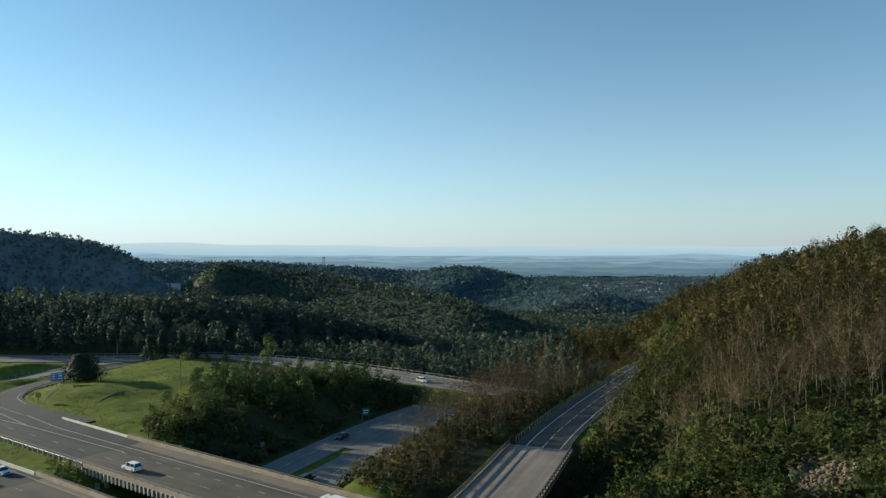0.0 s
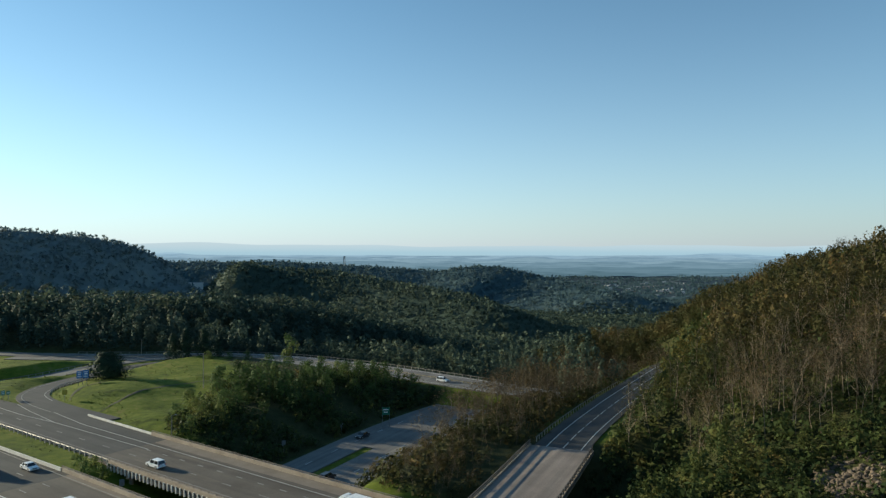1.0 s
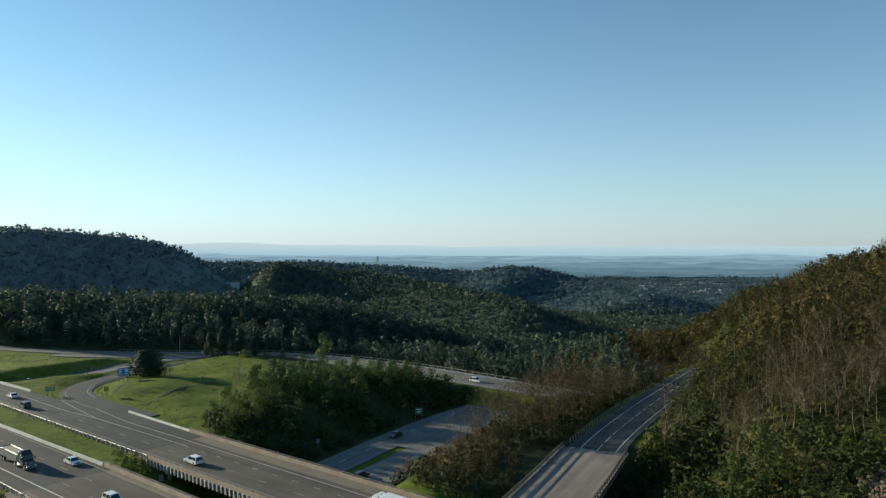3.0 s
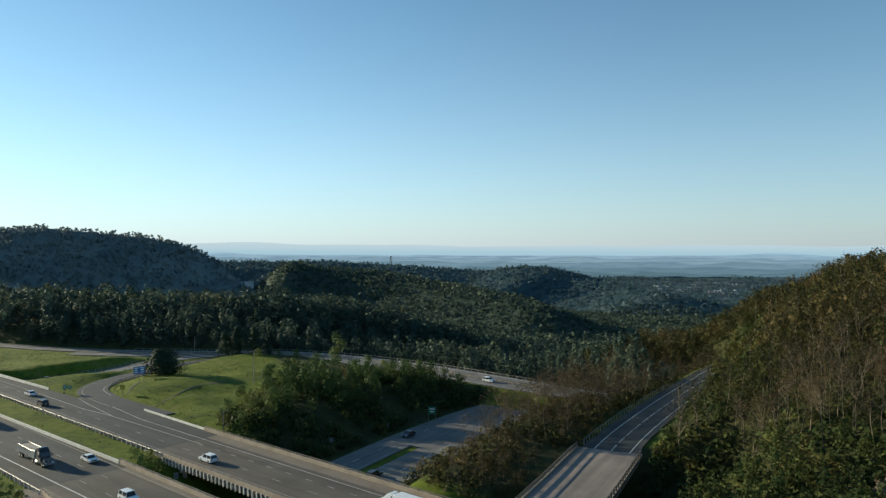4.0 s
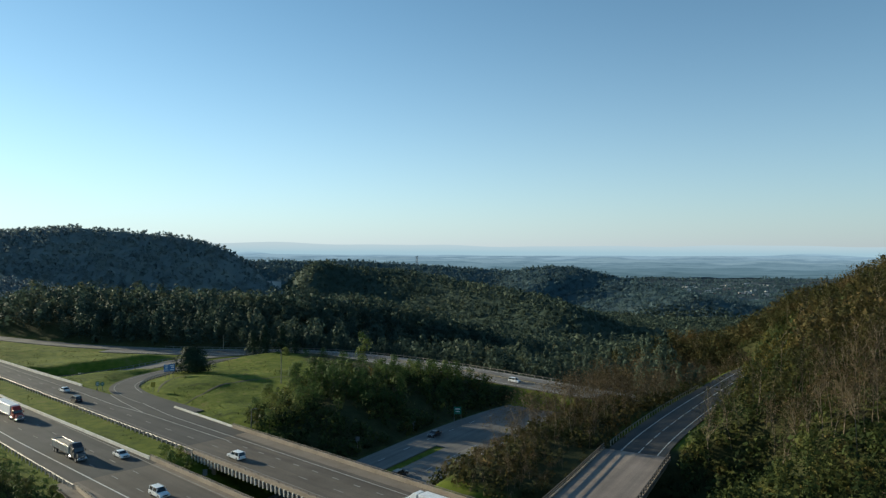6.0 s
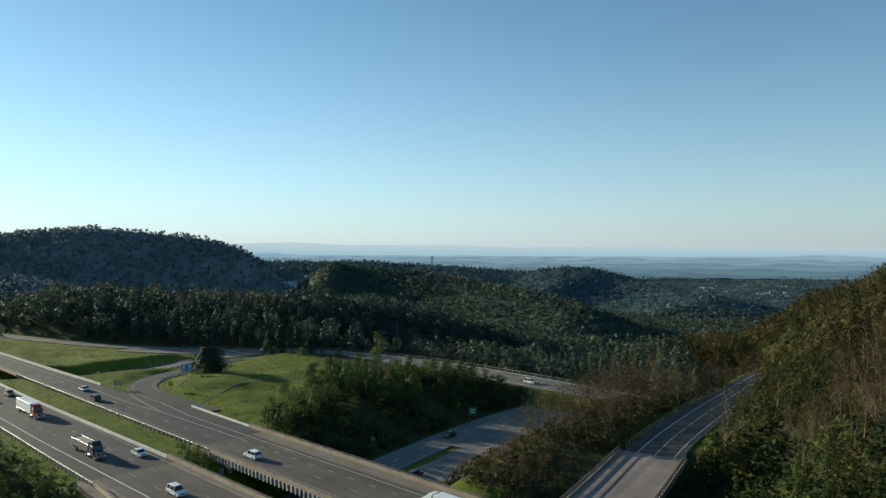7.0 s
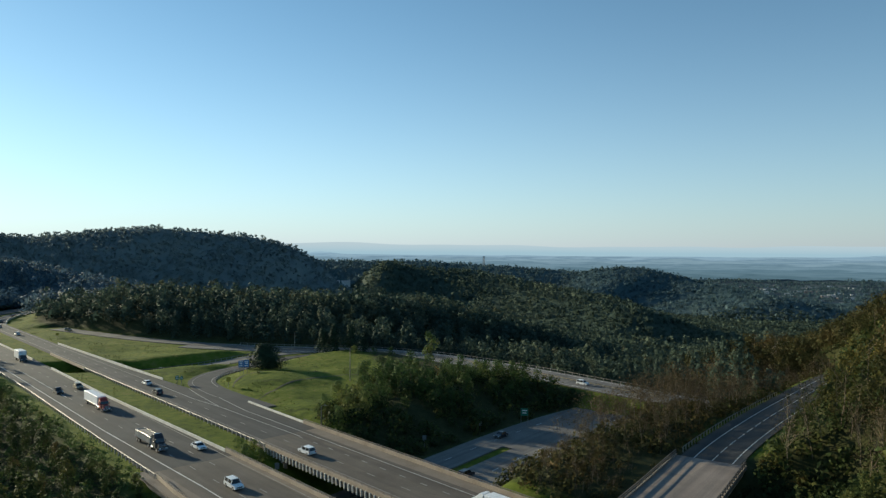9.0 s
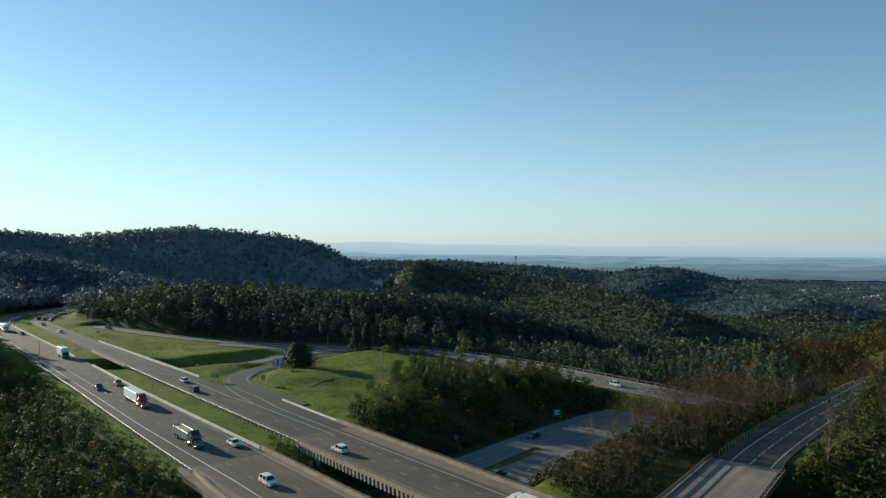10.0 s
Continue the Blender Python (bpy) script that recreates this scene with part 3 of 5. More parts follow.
def guard_rail(label, line, gap=2.5, height=0.75, material=GALVANISED):
    """Steel beam on posts."""
    root = tagged(new("guard_rail"), label, "guard rail")
    s = sideways(line)
    prof = [(-0.04, 0.16), (0.05, 0.11), (0.0, 0.05), (0.05, -0.03), (-0.04, -0.14), (-0.07, -0.14), (-0.07, 0.16)]
    v, f = [], []
    for q, t in zip(line, s):
        for o, h in prof:
            v.append((q[0] + t[0] * o, q[1] + t[1] * o, q[2] + height + h))
    k = len(prof)
    for i in range(len(line) - 1):
        for j in range(k):
            f.append((i * k + j, (i + 1) * k + j, (i + 1) * k + (j + 1) % k, i * k + (j + 1) % k))
    part("beam", mesh_from("beam", v, f, material), root, "weathered steel beam")
    me = box_mesh("post", (0.2, 0.2, height + 0.55), (0, 0, 0), POST_GREY, 0.02)
    p = dense(line, gap)
    t = sideways(p)
    for q, d in zip(p, t):
        o = part("post", me, root)
        o.location = (q[0] + d[0] * 0.16, q[1] + d[1] * 0.16, q[2] + (height - 0.35) / 2)
        o.rotation_euler = (0, 0, math.atan2(d[1], d[0]))
    return root


bridge("road_bridge", "concrete road bridge of the far carriageway over the sunken road", along_main(-166, -96, 92), -13.7, 6.6, piers=(4, 13))
bridge("road_bridge", "concrete road bridge of the near carriageway over the sunken road", along_main(-158, -92, 67), -9.9, 12.6, piers=(4, 12))
bridge("road_bridge", "concrete bridge of the two-lane road over a gully", right_span, -8.9, 7.5, piers=(len(right_span) - 9,))
# the spans have a paler, browner surface than the road, brown-stained along the parapets
for ln, a, b in ((along_main(-164, -60, 92), -12.9, 6.0), (along_main(-156, -40, 67), -9.3, 11.0)):
    tagged(new("pavement", ribbon_mesh("pavement", ln, a, b, SPAN_SURFACE, 0.012, 0.05)), "grey-brown worn surface of the bridge", "pavement", kind="structure")
for ln, a, b in ((along_main(-164, -60, 92), -12.9, -9.6), (along_main(-164, -60, 92), 4.4, 6.0), (along_main(-156, -40, 67), -9.3, -7.6), (along_main(-156, -40, 67), 8.2, 11.0)):
    tagged(new("pavement", ribbon_mesh("pavement", ln, a, b, DECK_CONCRETE, 0.022, 0.05)), "brown-stained concrete shoulder of the bridge", "pavement", kind="structure")
tagged(new("pavement", ribbon_mesh("pavement", right_span, -8.4, 7.0, DECK_PALE, 0.03, 0.1)), "pale worn concrete bridge deck", "pavement", kind="structure")

wall_along("bridge_parapet", "tan concrete parapet with a thin steel rail", along_main(-171, -60, 105.2), 0.45, 0.9, CONCRETE, (1.25,), 3.0)
wall_along("bridge_parapet", "tan concrete parapet with ribs down its outer side", along_main(-157, -60, 85.8), 0.5, 0.75, CONCRETE, (1.15,), 2.5, True)
wall_along("bridge_parapet", "tan concrete parapet with a thin steel rail", along_main(-160, -60, 76.6), 0.5, 0.85, CONCRETE, (1.2,), 3.0)
wall_along("bridge_parapet", "tan concrete parapet with a thin steel rail", along_main(-152, -60, [(-152, 57.0), (-140, 56.0), (-60, 54.6)]), 0.5, 0.85, CONCRETE, (1.2,), 2.0)
wall_along("concrete_barrier", "low pale concrete kerb barrier at the grass island", along_main(-206, -171, [(-206, 106.2), (-171, 105.4)]), 0.35, 0.55, PALE_CONCRETE)
wall_along("concrete_barrier", "long pale concrete barrier beside the grass median", along_main(-345 + 30, -160, [(-345, 75.8), (-250, 75.0), (-160, 76.4)]), 0.3, 0.75, PALE_CONCRETE)
wall_along("concrete_barrier", "long pale concrete barrier beside the median", along_main(-560, -345, [(-560, 73.6), (-345, 75.4)]), 0.3, 0.75, PALE_CONCRETE)
wall_along("concrete_barrier", "pale concrete barrier along the meadow", along_main(-392, -262, [(-392, 97.0), (-262, 100.2)]), 0.3, 0.8, PALE_CONCRETE)
wall_along("concrete_barrier", "pale concrete barrier at the bend", along_main(-575, -520, 97.2), 0.4, 0.8, PALE_CONCRETE)
wall_along("bridge_parapet", "tan concrete parapet at the gap in the median", along_main(-358, -306, 85.5), 0.45, 0.8, CONCRETE)
guard_rail("steel guard rail on posts along the grass median", along_main(-305, -157, [(-305, 85.2), (-157, 85.7)]))
guard_rail("steel guard rail on posts beside roadside shrubs", along_main(-345, -152, [(-345, 57.6), (-270, 57.8), (-220, 57.0), (-180, 56.6), (-152, 56.6)]))
guard_rail("dark guard rail along the ramp", offset_line(loop_way[14:], 5.0, 0.0), 3.0)
guard_rail("guard rail along the side road", offset_line(under_way[20:58], -5.4), 3.0)
guard_rail("pale guard rail beyond the worn road", offset_line(out_way[36:], -9.9), 4.0)
guard_rail("pale guard rail in the middle of the worn road", offset_line(out_way[40:], 0.8), 4.0)
guard_rail("guard rail along the two-lane road", offset_line(right_land[1:24], -8.3), 2.5)
wall_along("bridge_parapet", "bridge railing of two steel rails on a low kerb", offset_line(right_span, -8.6), 0.4, 0.36, CONCRETE, (0.845, 1.40), 2.2, beam=(0.29, 0.15), thick=0.12)
wall_along("bridge_parapet", "bridge railing with thick dark posts", offset_line(right_span, 7.2), 0.4, 0.30, CONCRETE, (0.80, 1.38), 2.2, thick=0.34)


# ---- trees ----
rng = np.random.default_rng(7)


def leaf_cards(centres, normals, size, rs, k=4, shade=None):
    """Ragged leaf clumps: k corners each, facing about outwards, and last the direction that they shade by."""
    m = len(centres)
    nrm = normals + rs.normal(0, 0.28, (m, 3))
    nrm /= np.linalg.norm(nrm, axis=1)[:, None]
    t = np.cross(nrm, rs.normal(0, 1, (m, 3)))
    t /= np.linalg.norm(t, axis=1)[:, None] + 1e-9
    b = np.cross(nrm, t)
    s = size * rs.uniform(0.55, 1.35, (m, 1))
    ang = np.linspace(0, 2 * np.pi, k, endpoint=False)
    out = []
    for a in ang:
        w = s * rs.uniform(0.6, 1.25, (m, 1))
        out.append(centres + t * np.cos(a) * w + b * np.sin(a) * w + nrm * rs.normal(0, 0.18, (m, 1)) * s)
    out.append(nrm if shade is None else shade * 0.84 + nrm * 0.16)
    return np.stack(out, 1)


def crown_cloud(rs, height, width, cards, size, base=0.25, lobes=9, k=4, conic=False, clump=1.0):
    """Cards on the shells of several lobes; base: where the crown begins, as a share of the height."""
    cs, ns, sh = [], [], []
    for i in range(lobes):
        f = (i + rs.uniform(0, 1)) / lobes
        h = height * (base + (0.93 - base) * f)
        spread = (1 - f) ** 0.8 if conic else math.sqrt(max(0.05, 1 - (1.55 * (f - 0.36)) ** 2))
        a = rs.uniform(0, 2 * np.pi)
        rad = width * 0.5 * spread * rs.uniform(0.25, 0.62 if clump == 1.0 else 0.98)
        lobe_r = clump * width * (0.16 if conic else 0.25) * rs.uniform(0.75, 1.25) * (0.55 + 0.45 * spread)
        c = np.array([math.cos(a) * rad, math.sin(a) * rad, h])
        m = max(3, int(cards / lobes))
        d = rs.normal(0, 1, (m, 3))
        d[:, 2] = d[:, 2] * 0.8 + 0.25
        d /= np.linalg.norm(d, axis=1)[:, None]
        cs.append(c + d * lobe_r * rs.uniform(0.75, 1.1, (m, 1)) * np.array([1, 1, 0.85]))
        ns.append(d * 0.8 + np.array([math.cos(a), math.sin(a), 0.7]) * 0.5)
        away = (cs[-1] - np.array([0, 0, height * 0.45])) / np.array([width * 0.5, width * 0.5, height * 0.5])
        sh.append(d * 0.6 + away * 0.5)
    sh = np.vstack(sh)
    sh /= np.linalg.norm(sh, axis=1)[:, None] + 1e-9
    return leaf_cards(np.vstack(cs), np.vstack(ns), size, rs, k, sh)


def scatter(x, y, spacing, rs):
    """Thins points to about one a square of that spacing."""
    key = (np.floor(x / spacing) * 100003 + np.floor(y / spacing)).astype(np.int64)
    _, first = np.unique(key, return_index=True)
    return x[first], y[first]


def woods(name, label, x, y, sizes, templates, material, rs, sink=0.5, squash=(0.85, 1.2)):
    """Countless trees as one object: a template crown at each place."""
    z = ground_z(x, y)
    pick = rs.integers(0, len(templates), len(x))
    blocks, shades = [], []
    for t, tpl in enumerate(templates):
        w = np.where(pick == t)[0]
        if not len(w):
            continue
        a = rs.uniform(0, 2 * np.pi, len(w))
        s = sizes[w] if not np.isscalar(sizes) else np.full(len(w), sizes)
        s = s * rs.uniform(0.62, 1.3, len(w))
        sz = s * rs.uniform(*squash, len(w))
        c, q = np.cos(a), np.sin(a)
        p, nv = tpl[None, :, :-1], tpl[:, -1]
        shades.append(np.stack([nv[None, :, 0] * c[:, None] - nv[None, :, 1] * q[:, None], nv[None, :, 0] * q[:, None] + nv[None, :, 1] * c[:, None],
                                np.broadcast_to(nv[None, :, 2], (len(w), len(nv)))], -1).reshape(-1, 3))
        px = (p[..., 0] * c[:, None, None] - p[..., 1] * q[:, None, None]) * s[:, None, None] + x[w][:, None, None]
        py = (p[..., 0] * q[:, None, None] + p[..., 1] * c[:, None, None]) * s[:, None, None] + y[w][:, None, None]
        pz = p[..., 2] * sz[:, None, None] + (z[w] - sink)[:, None, None]
        blocks.append(np.stack([px, py, pz], -1).reshape(-1, tpl.shape[1] - 1, 3))
    return tagged(new(name, soup(name, np.concatenate(blocks), material, np.concatenate(shades))), label, "woods", kind="stuff")


def clear_of_roads(x, y, gap):
    ok = np.ones(len(x), bool)
    for line, half, _ in ROADS:
        d, _z = near_line(x, y, line[::4])
        ok &= d > half + gap
    return ok


FOOT_U = [-760, -640, -600, -560, -530, -500, -470, -390, -345, -310, -274, -230, -140, -60, 100]
FOOT_N = [215, 188, 148, 121, 110, 114, 124, 143, 166, 195, 240, 246, 242, 246, 262]


def azimuth(x, y):
    return np.degrees(np.arctan2(-x, y))


def spread_points(count, r0, r1, a0, a1, rs):
    r = np.sqrt(rs.uniform(r0 ** 2, r1 ** 2, count))
    a = np.radians(rs.uniform(a0, a1, count))
    return -np.sin(a) * r, np.cos(a) * r


# the wooded band behind the far road, out to the first valley
rs = np.random.default_rng(11)
x, y = spread_points(60000, 255, 640, -30, 62, rs)
x, y = scatter(x, y, 6.8, rs)
u, n = un(x, y)
east, _ = near_line(x, y, right_way[::4])
keep = ((n > np.interp(u, FOOT_U, FOOT_N) + 3) | ((u < -346) & (n < np.interp(u, [-372, -346], [50, 34])))) & clear_of_roads(x, y, 2.5) & (x < 70)
x, y = x[keep], y[keep]
NEAR_TPL = [crown_cloud(np.random.default_rng(100 + i), 1.0, w, 195, 0.047, b, 15, 3, c)
            for i, (w, b, c) in enumerate([(0.62, 0.06, False), (0.55, 0.05, False), (0.74, 0.08, False), (0.46, 0.05, True), (0.52, 0.05, True), (0.48, 0.06, False)])]
BACK_TPL = [crown_cloud(np.random.default_rng(130 + i), 1.0, w, 84, 0.078, 0.25, 11, 3, False) for i, w in enumerate((0.9, 0.75, 1.0, 0.8))]
front = np.hypot(x, y) < 445
un_u, un_n = un(x, y)
# trees at that left rise are heightened to 19 m to lengthen its shade
woods("woods", "dark green mixed wood with sunlit crown edges", x[front], y[front], np.where((un_u < -345) & (un_n < 60), 19.0, 14.5)[front], NEAR_TPL, LEAF_FOREST, rs)
woods("woods", "dark green mixed wood farther back", x[~front], y[~front], 13.0, BACK_TPL, LEAF_FOREST, rs)


def crowns(x, y, spacing, seed):
    """Height, 0 to 1, of a closed canopy of rounded crowns set on a jittered grid."""
    gx, gy = np.floor(x / spacing), np.floor(y / spacing)
    best = np.zeros(x.shape)
    for dx in (-1, 0, 1):
        for dy in (-1, 0, 1):
            cx, cy = gx + dx, gy + dy
            h = np.sin(cx * 127.1 + cy * 311.7 + seed) * 43758.5453
            h2 = np.sin(cx * 269.5 + cy * 183.3 + seed) * 22578.1459
            h3 = np.sin(cx * 113.5 + cy * 271.9 + seed) * 14631.7713
            h, h2, h3 = h - np.floor(h), h2 - np.floor(h2), h3 - np.floor(h3)
            d2 = ((x / spacing - cx - h) ** 2 + (y / spacing - cy - h2) ** 2)
            best = np.maximum(best, (0.55 + 0.45 * h3) * np.clip(1 - d2 / (0.75 + 0.5 * h3), 0, 1) ** 0.6)
    return best


def canopy(name, label, x0, x1, y0, y1, step, keep, height, relief, spacing, material, seed=1.0):
    """The closed canopy of a far wood over the ground, as one uneven sheet with thickness at its rim."""
    xs, ys = np.arange(x0, x1, step), np.arange(y0, y1, step)
    gx, gy = np.meshgrid(xs, ys)
    jit = np.random.default_rng(int(seed * 10)).uniform(-0.3, 0.3, (2, *gx.shape)) * step
    gx, gy = gx + jit[0], gy + jit[1]
    h, w = gx.shape
    i = np.arange(w * h).reshape(h, w)
    f = np.stack([i[:-1, :-1], i[:-1, 1:], i[1:, 1:], i[1:, :-1]], -1).reshape(-1, 4)
    x, y = gx.ravel(), gy.ravel()
    f = f[keep(x[f[:, 0]], y[f[:, 0]])]
    used = np.unique(f)
    new_i = np.full(len(x), -1)
    new_i[used] = np.arange(len(used))
    f, x, y = new_i[f], x[used], y[used]
    c = crowns(x, y, spacing, seed)
    z = ground_z(x, y) + height - relief + relief * 1.25 * c + np.random.default_rng(3).normal(0, relief * 0.16, len(x))
    me = bpy.data.meshes.new(name)
    me.vertices.add(len(x))
    me.vertices.foreach_set("co", np.column_stack([x, y, z]).astype(np.float32).ravel())
    me.loops.add(f.size)
    me.loops.foreach_set("vertex_index", f.astype(np.int32).ravel())
    me.polygons.add(len(f))
    me.polygons.foreach_set("loop_start", np.arange(0, f.size, 4, dtype=np.int32))
    me.polygons.foreach_set("use_smooth", np.ones(len(f), bool))
    me.materials.append(material)
    me.update(calc_edges=True)
    return tagged(new(name, me), label, "woods", kind="stuff")


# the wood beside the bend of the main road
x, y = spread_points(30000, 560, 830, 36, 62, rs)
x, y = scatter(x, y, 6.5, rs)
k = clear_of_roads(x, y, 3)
woods("woods", "wood beside the bend of the main road, blue-grey with painted haze", x[k], y[k], 13.0, BACK_TPL, LEAF_BEND_HAZE, rs)


# valley and hills farther off
def in_ring(x, y, r0, r1):
    r, a = np.hypot(x, y), azimuth(x, y)
    return (r > r0) & (r < r1) & (a > -34) & (a < 58)


def big_hill(x, y):
    d = [near_line(x, y, np.array(RIDGES[i][0], float))[0] for i in (0, 3, 4)]
    return (np.minimum(d[0], d[1]) < d[2]) & (np.hypot(x, y) > 700) & (azimuth(x, y) > 15)


def off_road(x, y):
    return clear_of_roads(x, y, 6)


canopy("woods", "woods over the large hill, tinted slate blue for haze", -1500, -150, 300, 1500, 4.0, lambda x, y: in_ring(x, y, 700, 1300) & big_hill(x, y) & off_road(x, y), 5.0, 3.4, 6.0, LEAF_SLATE_HAZE, 1.7)
canopy("woods", "woods over the hills and valley, leaf colour paled for haze", -900, 950, 300, 1500, 4.0, lambda x, y: in_ring(x, y, 600, 1400) & ~big_hill(x, y) & off_road(x, y), 4.5, 3.0, 6.2, LEAF_FAR_HAZE, 2.3)
canopy("woods", "far woods in the valley, tinted bluish for haze", -1900, 1500, 900, 2500, 5.5,
       lambda x, y: in_ring(x, y, 1370, 2450) & ((np.hypot(x, y) < 1950) | (azimuth(x, y) > 6) | (wave(x, y, 130) > 0.1)), 7.5, 5.0, 12.0, LEAF_BLUE_HAZE, 3.1)
TUFT_TPL = [crown_cloud(np.random.default_rng(230 + i), 1.0, 0.90, 20, 0.165, 0.28, 5, 3) for i in range(6)]
x, y = spread_points(130000, 600, 1400, -21, 30, rs)
x, y = scatter(x, y, 7.6, rs)
k = clear_of_roads(x, y, 5) & ~big_hill(x, y)
woods("woods", "taller crowns standing out of the valley woods", x[k], y[k], 10.0, TUFT_TPL, LEAF_FAR_HAZE, rs)
x, y = spread_points(75000, 700, 1300, 15, 50, rs)
x, y = scatter(x, y, 6.6, rs)
k = clear_of_roads(x, y, 5) & big_hill(x, y)
woods("woods", "crowns on the large hill, tinted slate blue for haze", x[k], y[k], 9.4, TUFT_TPL, LEAF_SLATE_HAZE, rs)
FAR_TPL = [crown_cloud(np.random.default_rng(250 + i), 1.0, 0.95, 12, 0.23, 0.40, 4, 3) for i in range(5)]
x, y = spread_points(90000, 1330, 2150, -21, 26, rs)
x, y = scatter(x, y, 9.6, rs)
woods("woods", "far crowns on the low ridge, tinted bluish for haze", x, y, 11.0, FAR_TPL, LEAF_BLUE_HAZE, rs)
x, y = spread_points(50000, 1950, 3600, -26, 24, rs)
x, y = scatter(x, y, 17.0, rs)
k = wave(x, y * 2.2, 150) + 0.7 * wave(x, y, 47) > 0.15
woods("woods", "clumps of trees and hedges over the far plain, tinted bluish for haze", x[k], y[k], 13.0, FAR_TPL, LEAF_BLUE_HAZE, rs)


def limb(a, b, r0, r1, sides=4):
    """Side faces of a tapered stick, as quads."""
    a, b = np.asarray(a, float), np.asarray(b, float)
    d = (b - a) / (np.linalg.norm(b - a) + 1e-9)
    t = np.cross(d, [0.3, 0.9, 0.1] if abs(d[2]) > 0.8 else [0, 0, 1])
    t /= np.linalg.norm(t)
    s = np.cross(d, t)
    ang = np.linspace(0, 2 * np.pi, sides, endpoint=False)
    ring = np.cos(ang)[:, None] * t + np.sin(ang)[:, None] * s
    lo, hi = a + ring * r0, b + ring * r1
    nx = (np.arange(sides) + 1) % sides
    return np.stack([lo, lo[nx], hi[nx], hi], 1)


def skeleton(rs, height, lean, limbs, radius, spread=0.28, twigs=2):
    """A bent trunk with forking limbs: quads, and the ends of the limbs."""
    quads, tips = [], []
    joints = [np.zeros(3)]
    drift = rs.normal(0, lean, 2)
    for k in range(1, 6):
        drift = drift + rs.normal(0, lean * 0.6, 2)
        joints.append(np.array([drift[0] * k * 0.2, drift[1] * k * 0.2, height * k / 5]))
    rad = [radius * (1 - 0.16 * k) for k in range(6)]
    for k in range(5):
        quads.append(limb(joints[k], joints[k + 1], rad[k], rad[k + 1], 4))
    for i in range(limbs):
        f = rs.uniform(0.38, 0.95)
        k = min(4, int(f * 5))
        a = joints[k] + (joints[k + 1] - joints[k]) * (f * 5 - k)
        ang = rs.uniform(0, 2 * np.pi)
        ln = height * spread * (1.25 - 0.6 * f) * rs.uniform(0.7, 1.2)
        b = a + np.array([math.cos(ang), math.sin(ang), rs.uniform(0.7, 1.7)]) * ln * 0.62
        r = radius * (1 - 0.8 * f) * 0.55 + radius * 0.08
        quads.append(limb(a, b, r, r * 0.5, 3))
        tips.append(b)
        for _ in range(twigs):
            g = rs.uniform(0.35, 0.95)
            a2 = a + (b - a) * g
            b2 = a2 + np.array([rs.normal(0, 0.6), rs.normal(0, 0.6), rs.uniform(0.2, 1.0)]) * ln * 0.45
            quads.append(limb(a2, b2, r * 0.45, r * 0.15, 3))
            tips.append(b2)
    tips.append(joints[-1])
    return np.concatenate(quads), np.array(tips)


def bare_tree_parts(seed, height, cards, size, limbs=9, radius=0.2, lean=0.5, twigs=2, bush=1.0, k=4):
    r = np.random.default_rng(seed)
    q, tips = skeleton(r, height, lean, limbs, radius, 0.28, twigs)
    w = r.integers(0, len(tips), cards)
    c = tips[w] + r.normal(0, bush * 0.75, (cards, 3))
    nrm = r.normal(0, 1, (cards, 3)) + np.array([0, 0, 0.6])
    sh = (c - np.array([0, 0, height * 0.55])) / (height * 0.3) + np.array([0, 0, 0.3])
    return q, leaf_cards(c, nrm, size, r, k, sh / (np.linalg.norm(sh, axis=1)[:, None] + 1e-9))


def leafy_parts(seed, height, width, cards, size, base=0.15, conic=False, radius=0.22, lobes=16, clump=1.0):
    r = np.random.default_rng(seed)
    q, _ = skeleton(r, height * 0.86, 0.25, 10, radius, 0.3, 1)
    return q, crown_cloud(r, height, width, cards, size, base, lobes, 3, conic, clump)


def tree_thing(name, label, category, group, trunk_quads, leaf_quads, bark, leaves):
    root = tagged(new(name), label, category, group)
    part("trunk", soup("trunk", trunk_quads, bark), root)
    part("crown", soup("crown", leaf_quads[:, :-1], leaves, leaf_quads[:, -1]), root)
    return root


class Kind:
    """Some built trees of one kind; the first places use them, later ones copy them."""
    def __init__(self, name, label, category, group, variants, bark, leaves):
        self.args, self.variants, self.made, self.count = (name, label, category, group), variants, {}, 0
        self.bark, self.leaves = bark, leaves

    def put(self, x, y, scale, rs, dz=-0.3):
        i = self.count % len(self.variants)
        self.count += 1
        m = Matrix.Translation((x, y, float(ground_z(x, y)) + dz)) @ Matrix.Rotation(rs.uniform(0, 6.28), 4, "Z") @ Matrix.Diagonal((scale, scale, scale * rs.uniform(0.9, 1.12), 1))
        if i not in self.made:
            q, l = self.variants[i]
            self.made[i] = tree_thing(*self.args, q, l, self.bark, self.leaves)
            self.made[i].matrix_basis = m
        else:
            o = copy_thing(self.made[i], Matrix.Identity(4))
            o.matrix_basis = m


def area_points(x0, x1, y0, y1, gap, rs, jitter=0.45):
    gx, gy = np.meshgrid(np.arange(x0, x1, gap), np.arange(y0, y1, gap))
    x, y = gx.ravel() + rs.uniform(-jitter, jitter, gx.size) * gap, gy.ravel() + rs.uniform(-jitter, jitter, gx.size) * gap
    return x, y


def roads_apart(x, y, gap):
    return clear_of_roads(x, y, gap)


LOW_GAPS = ((-200.0, 4.5), (-173.0, 4.5))


def light_gap(x, y, gaps):
    """Whether a place lies in one of the lanes, running with the low sun, where no tall tree stands."""
    v = -x * math.cos(radians(SUN_AZ)) + y * math.sin(radians(SUN_AZ))
    out = np.zeros(np.shape(v), bool)
    for c, half in gaps:
        out |= np.abs(v - c) < half
    return out


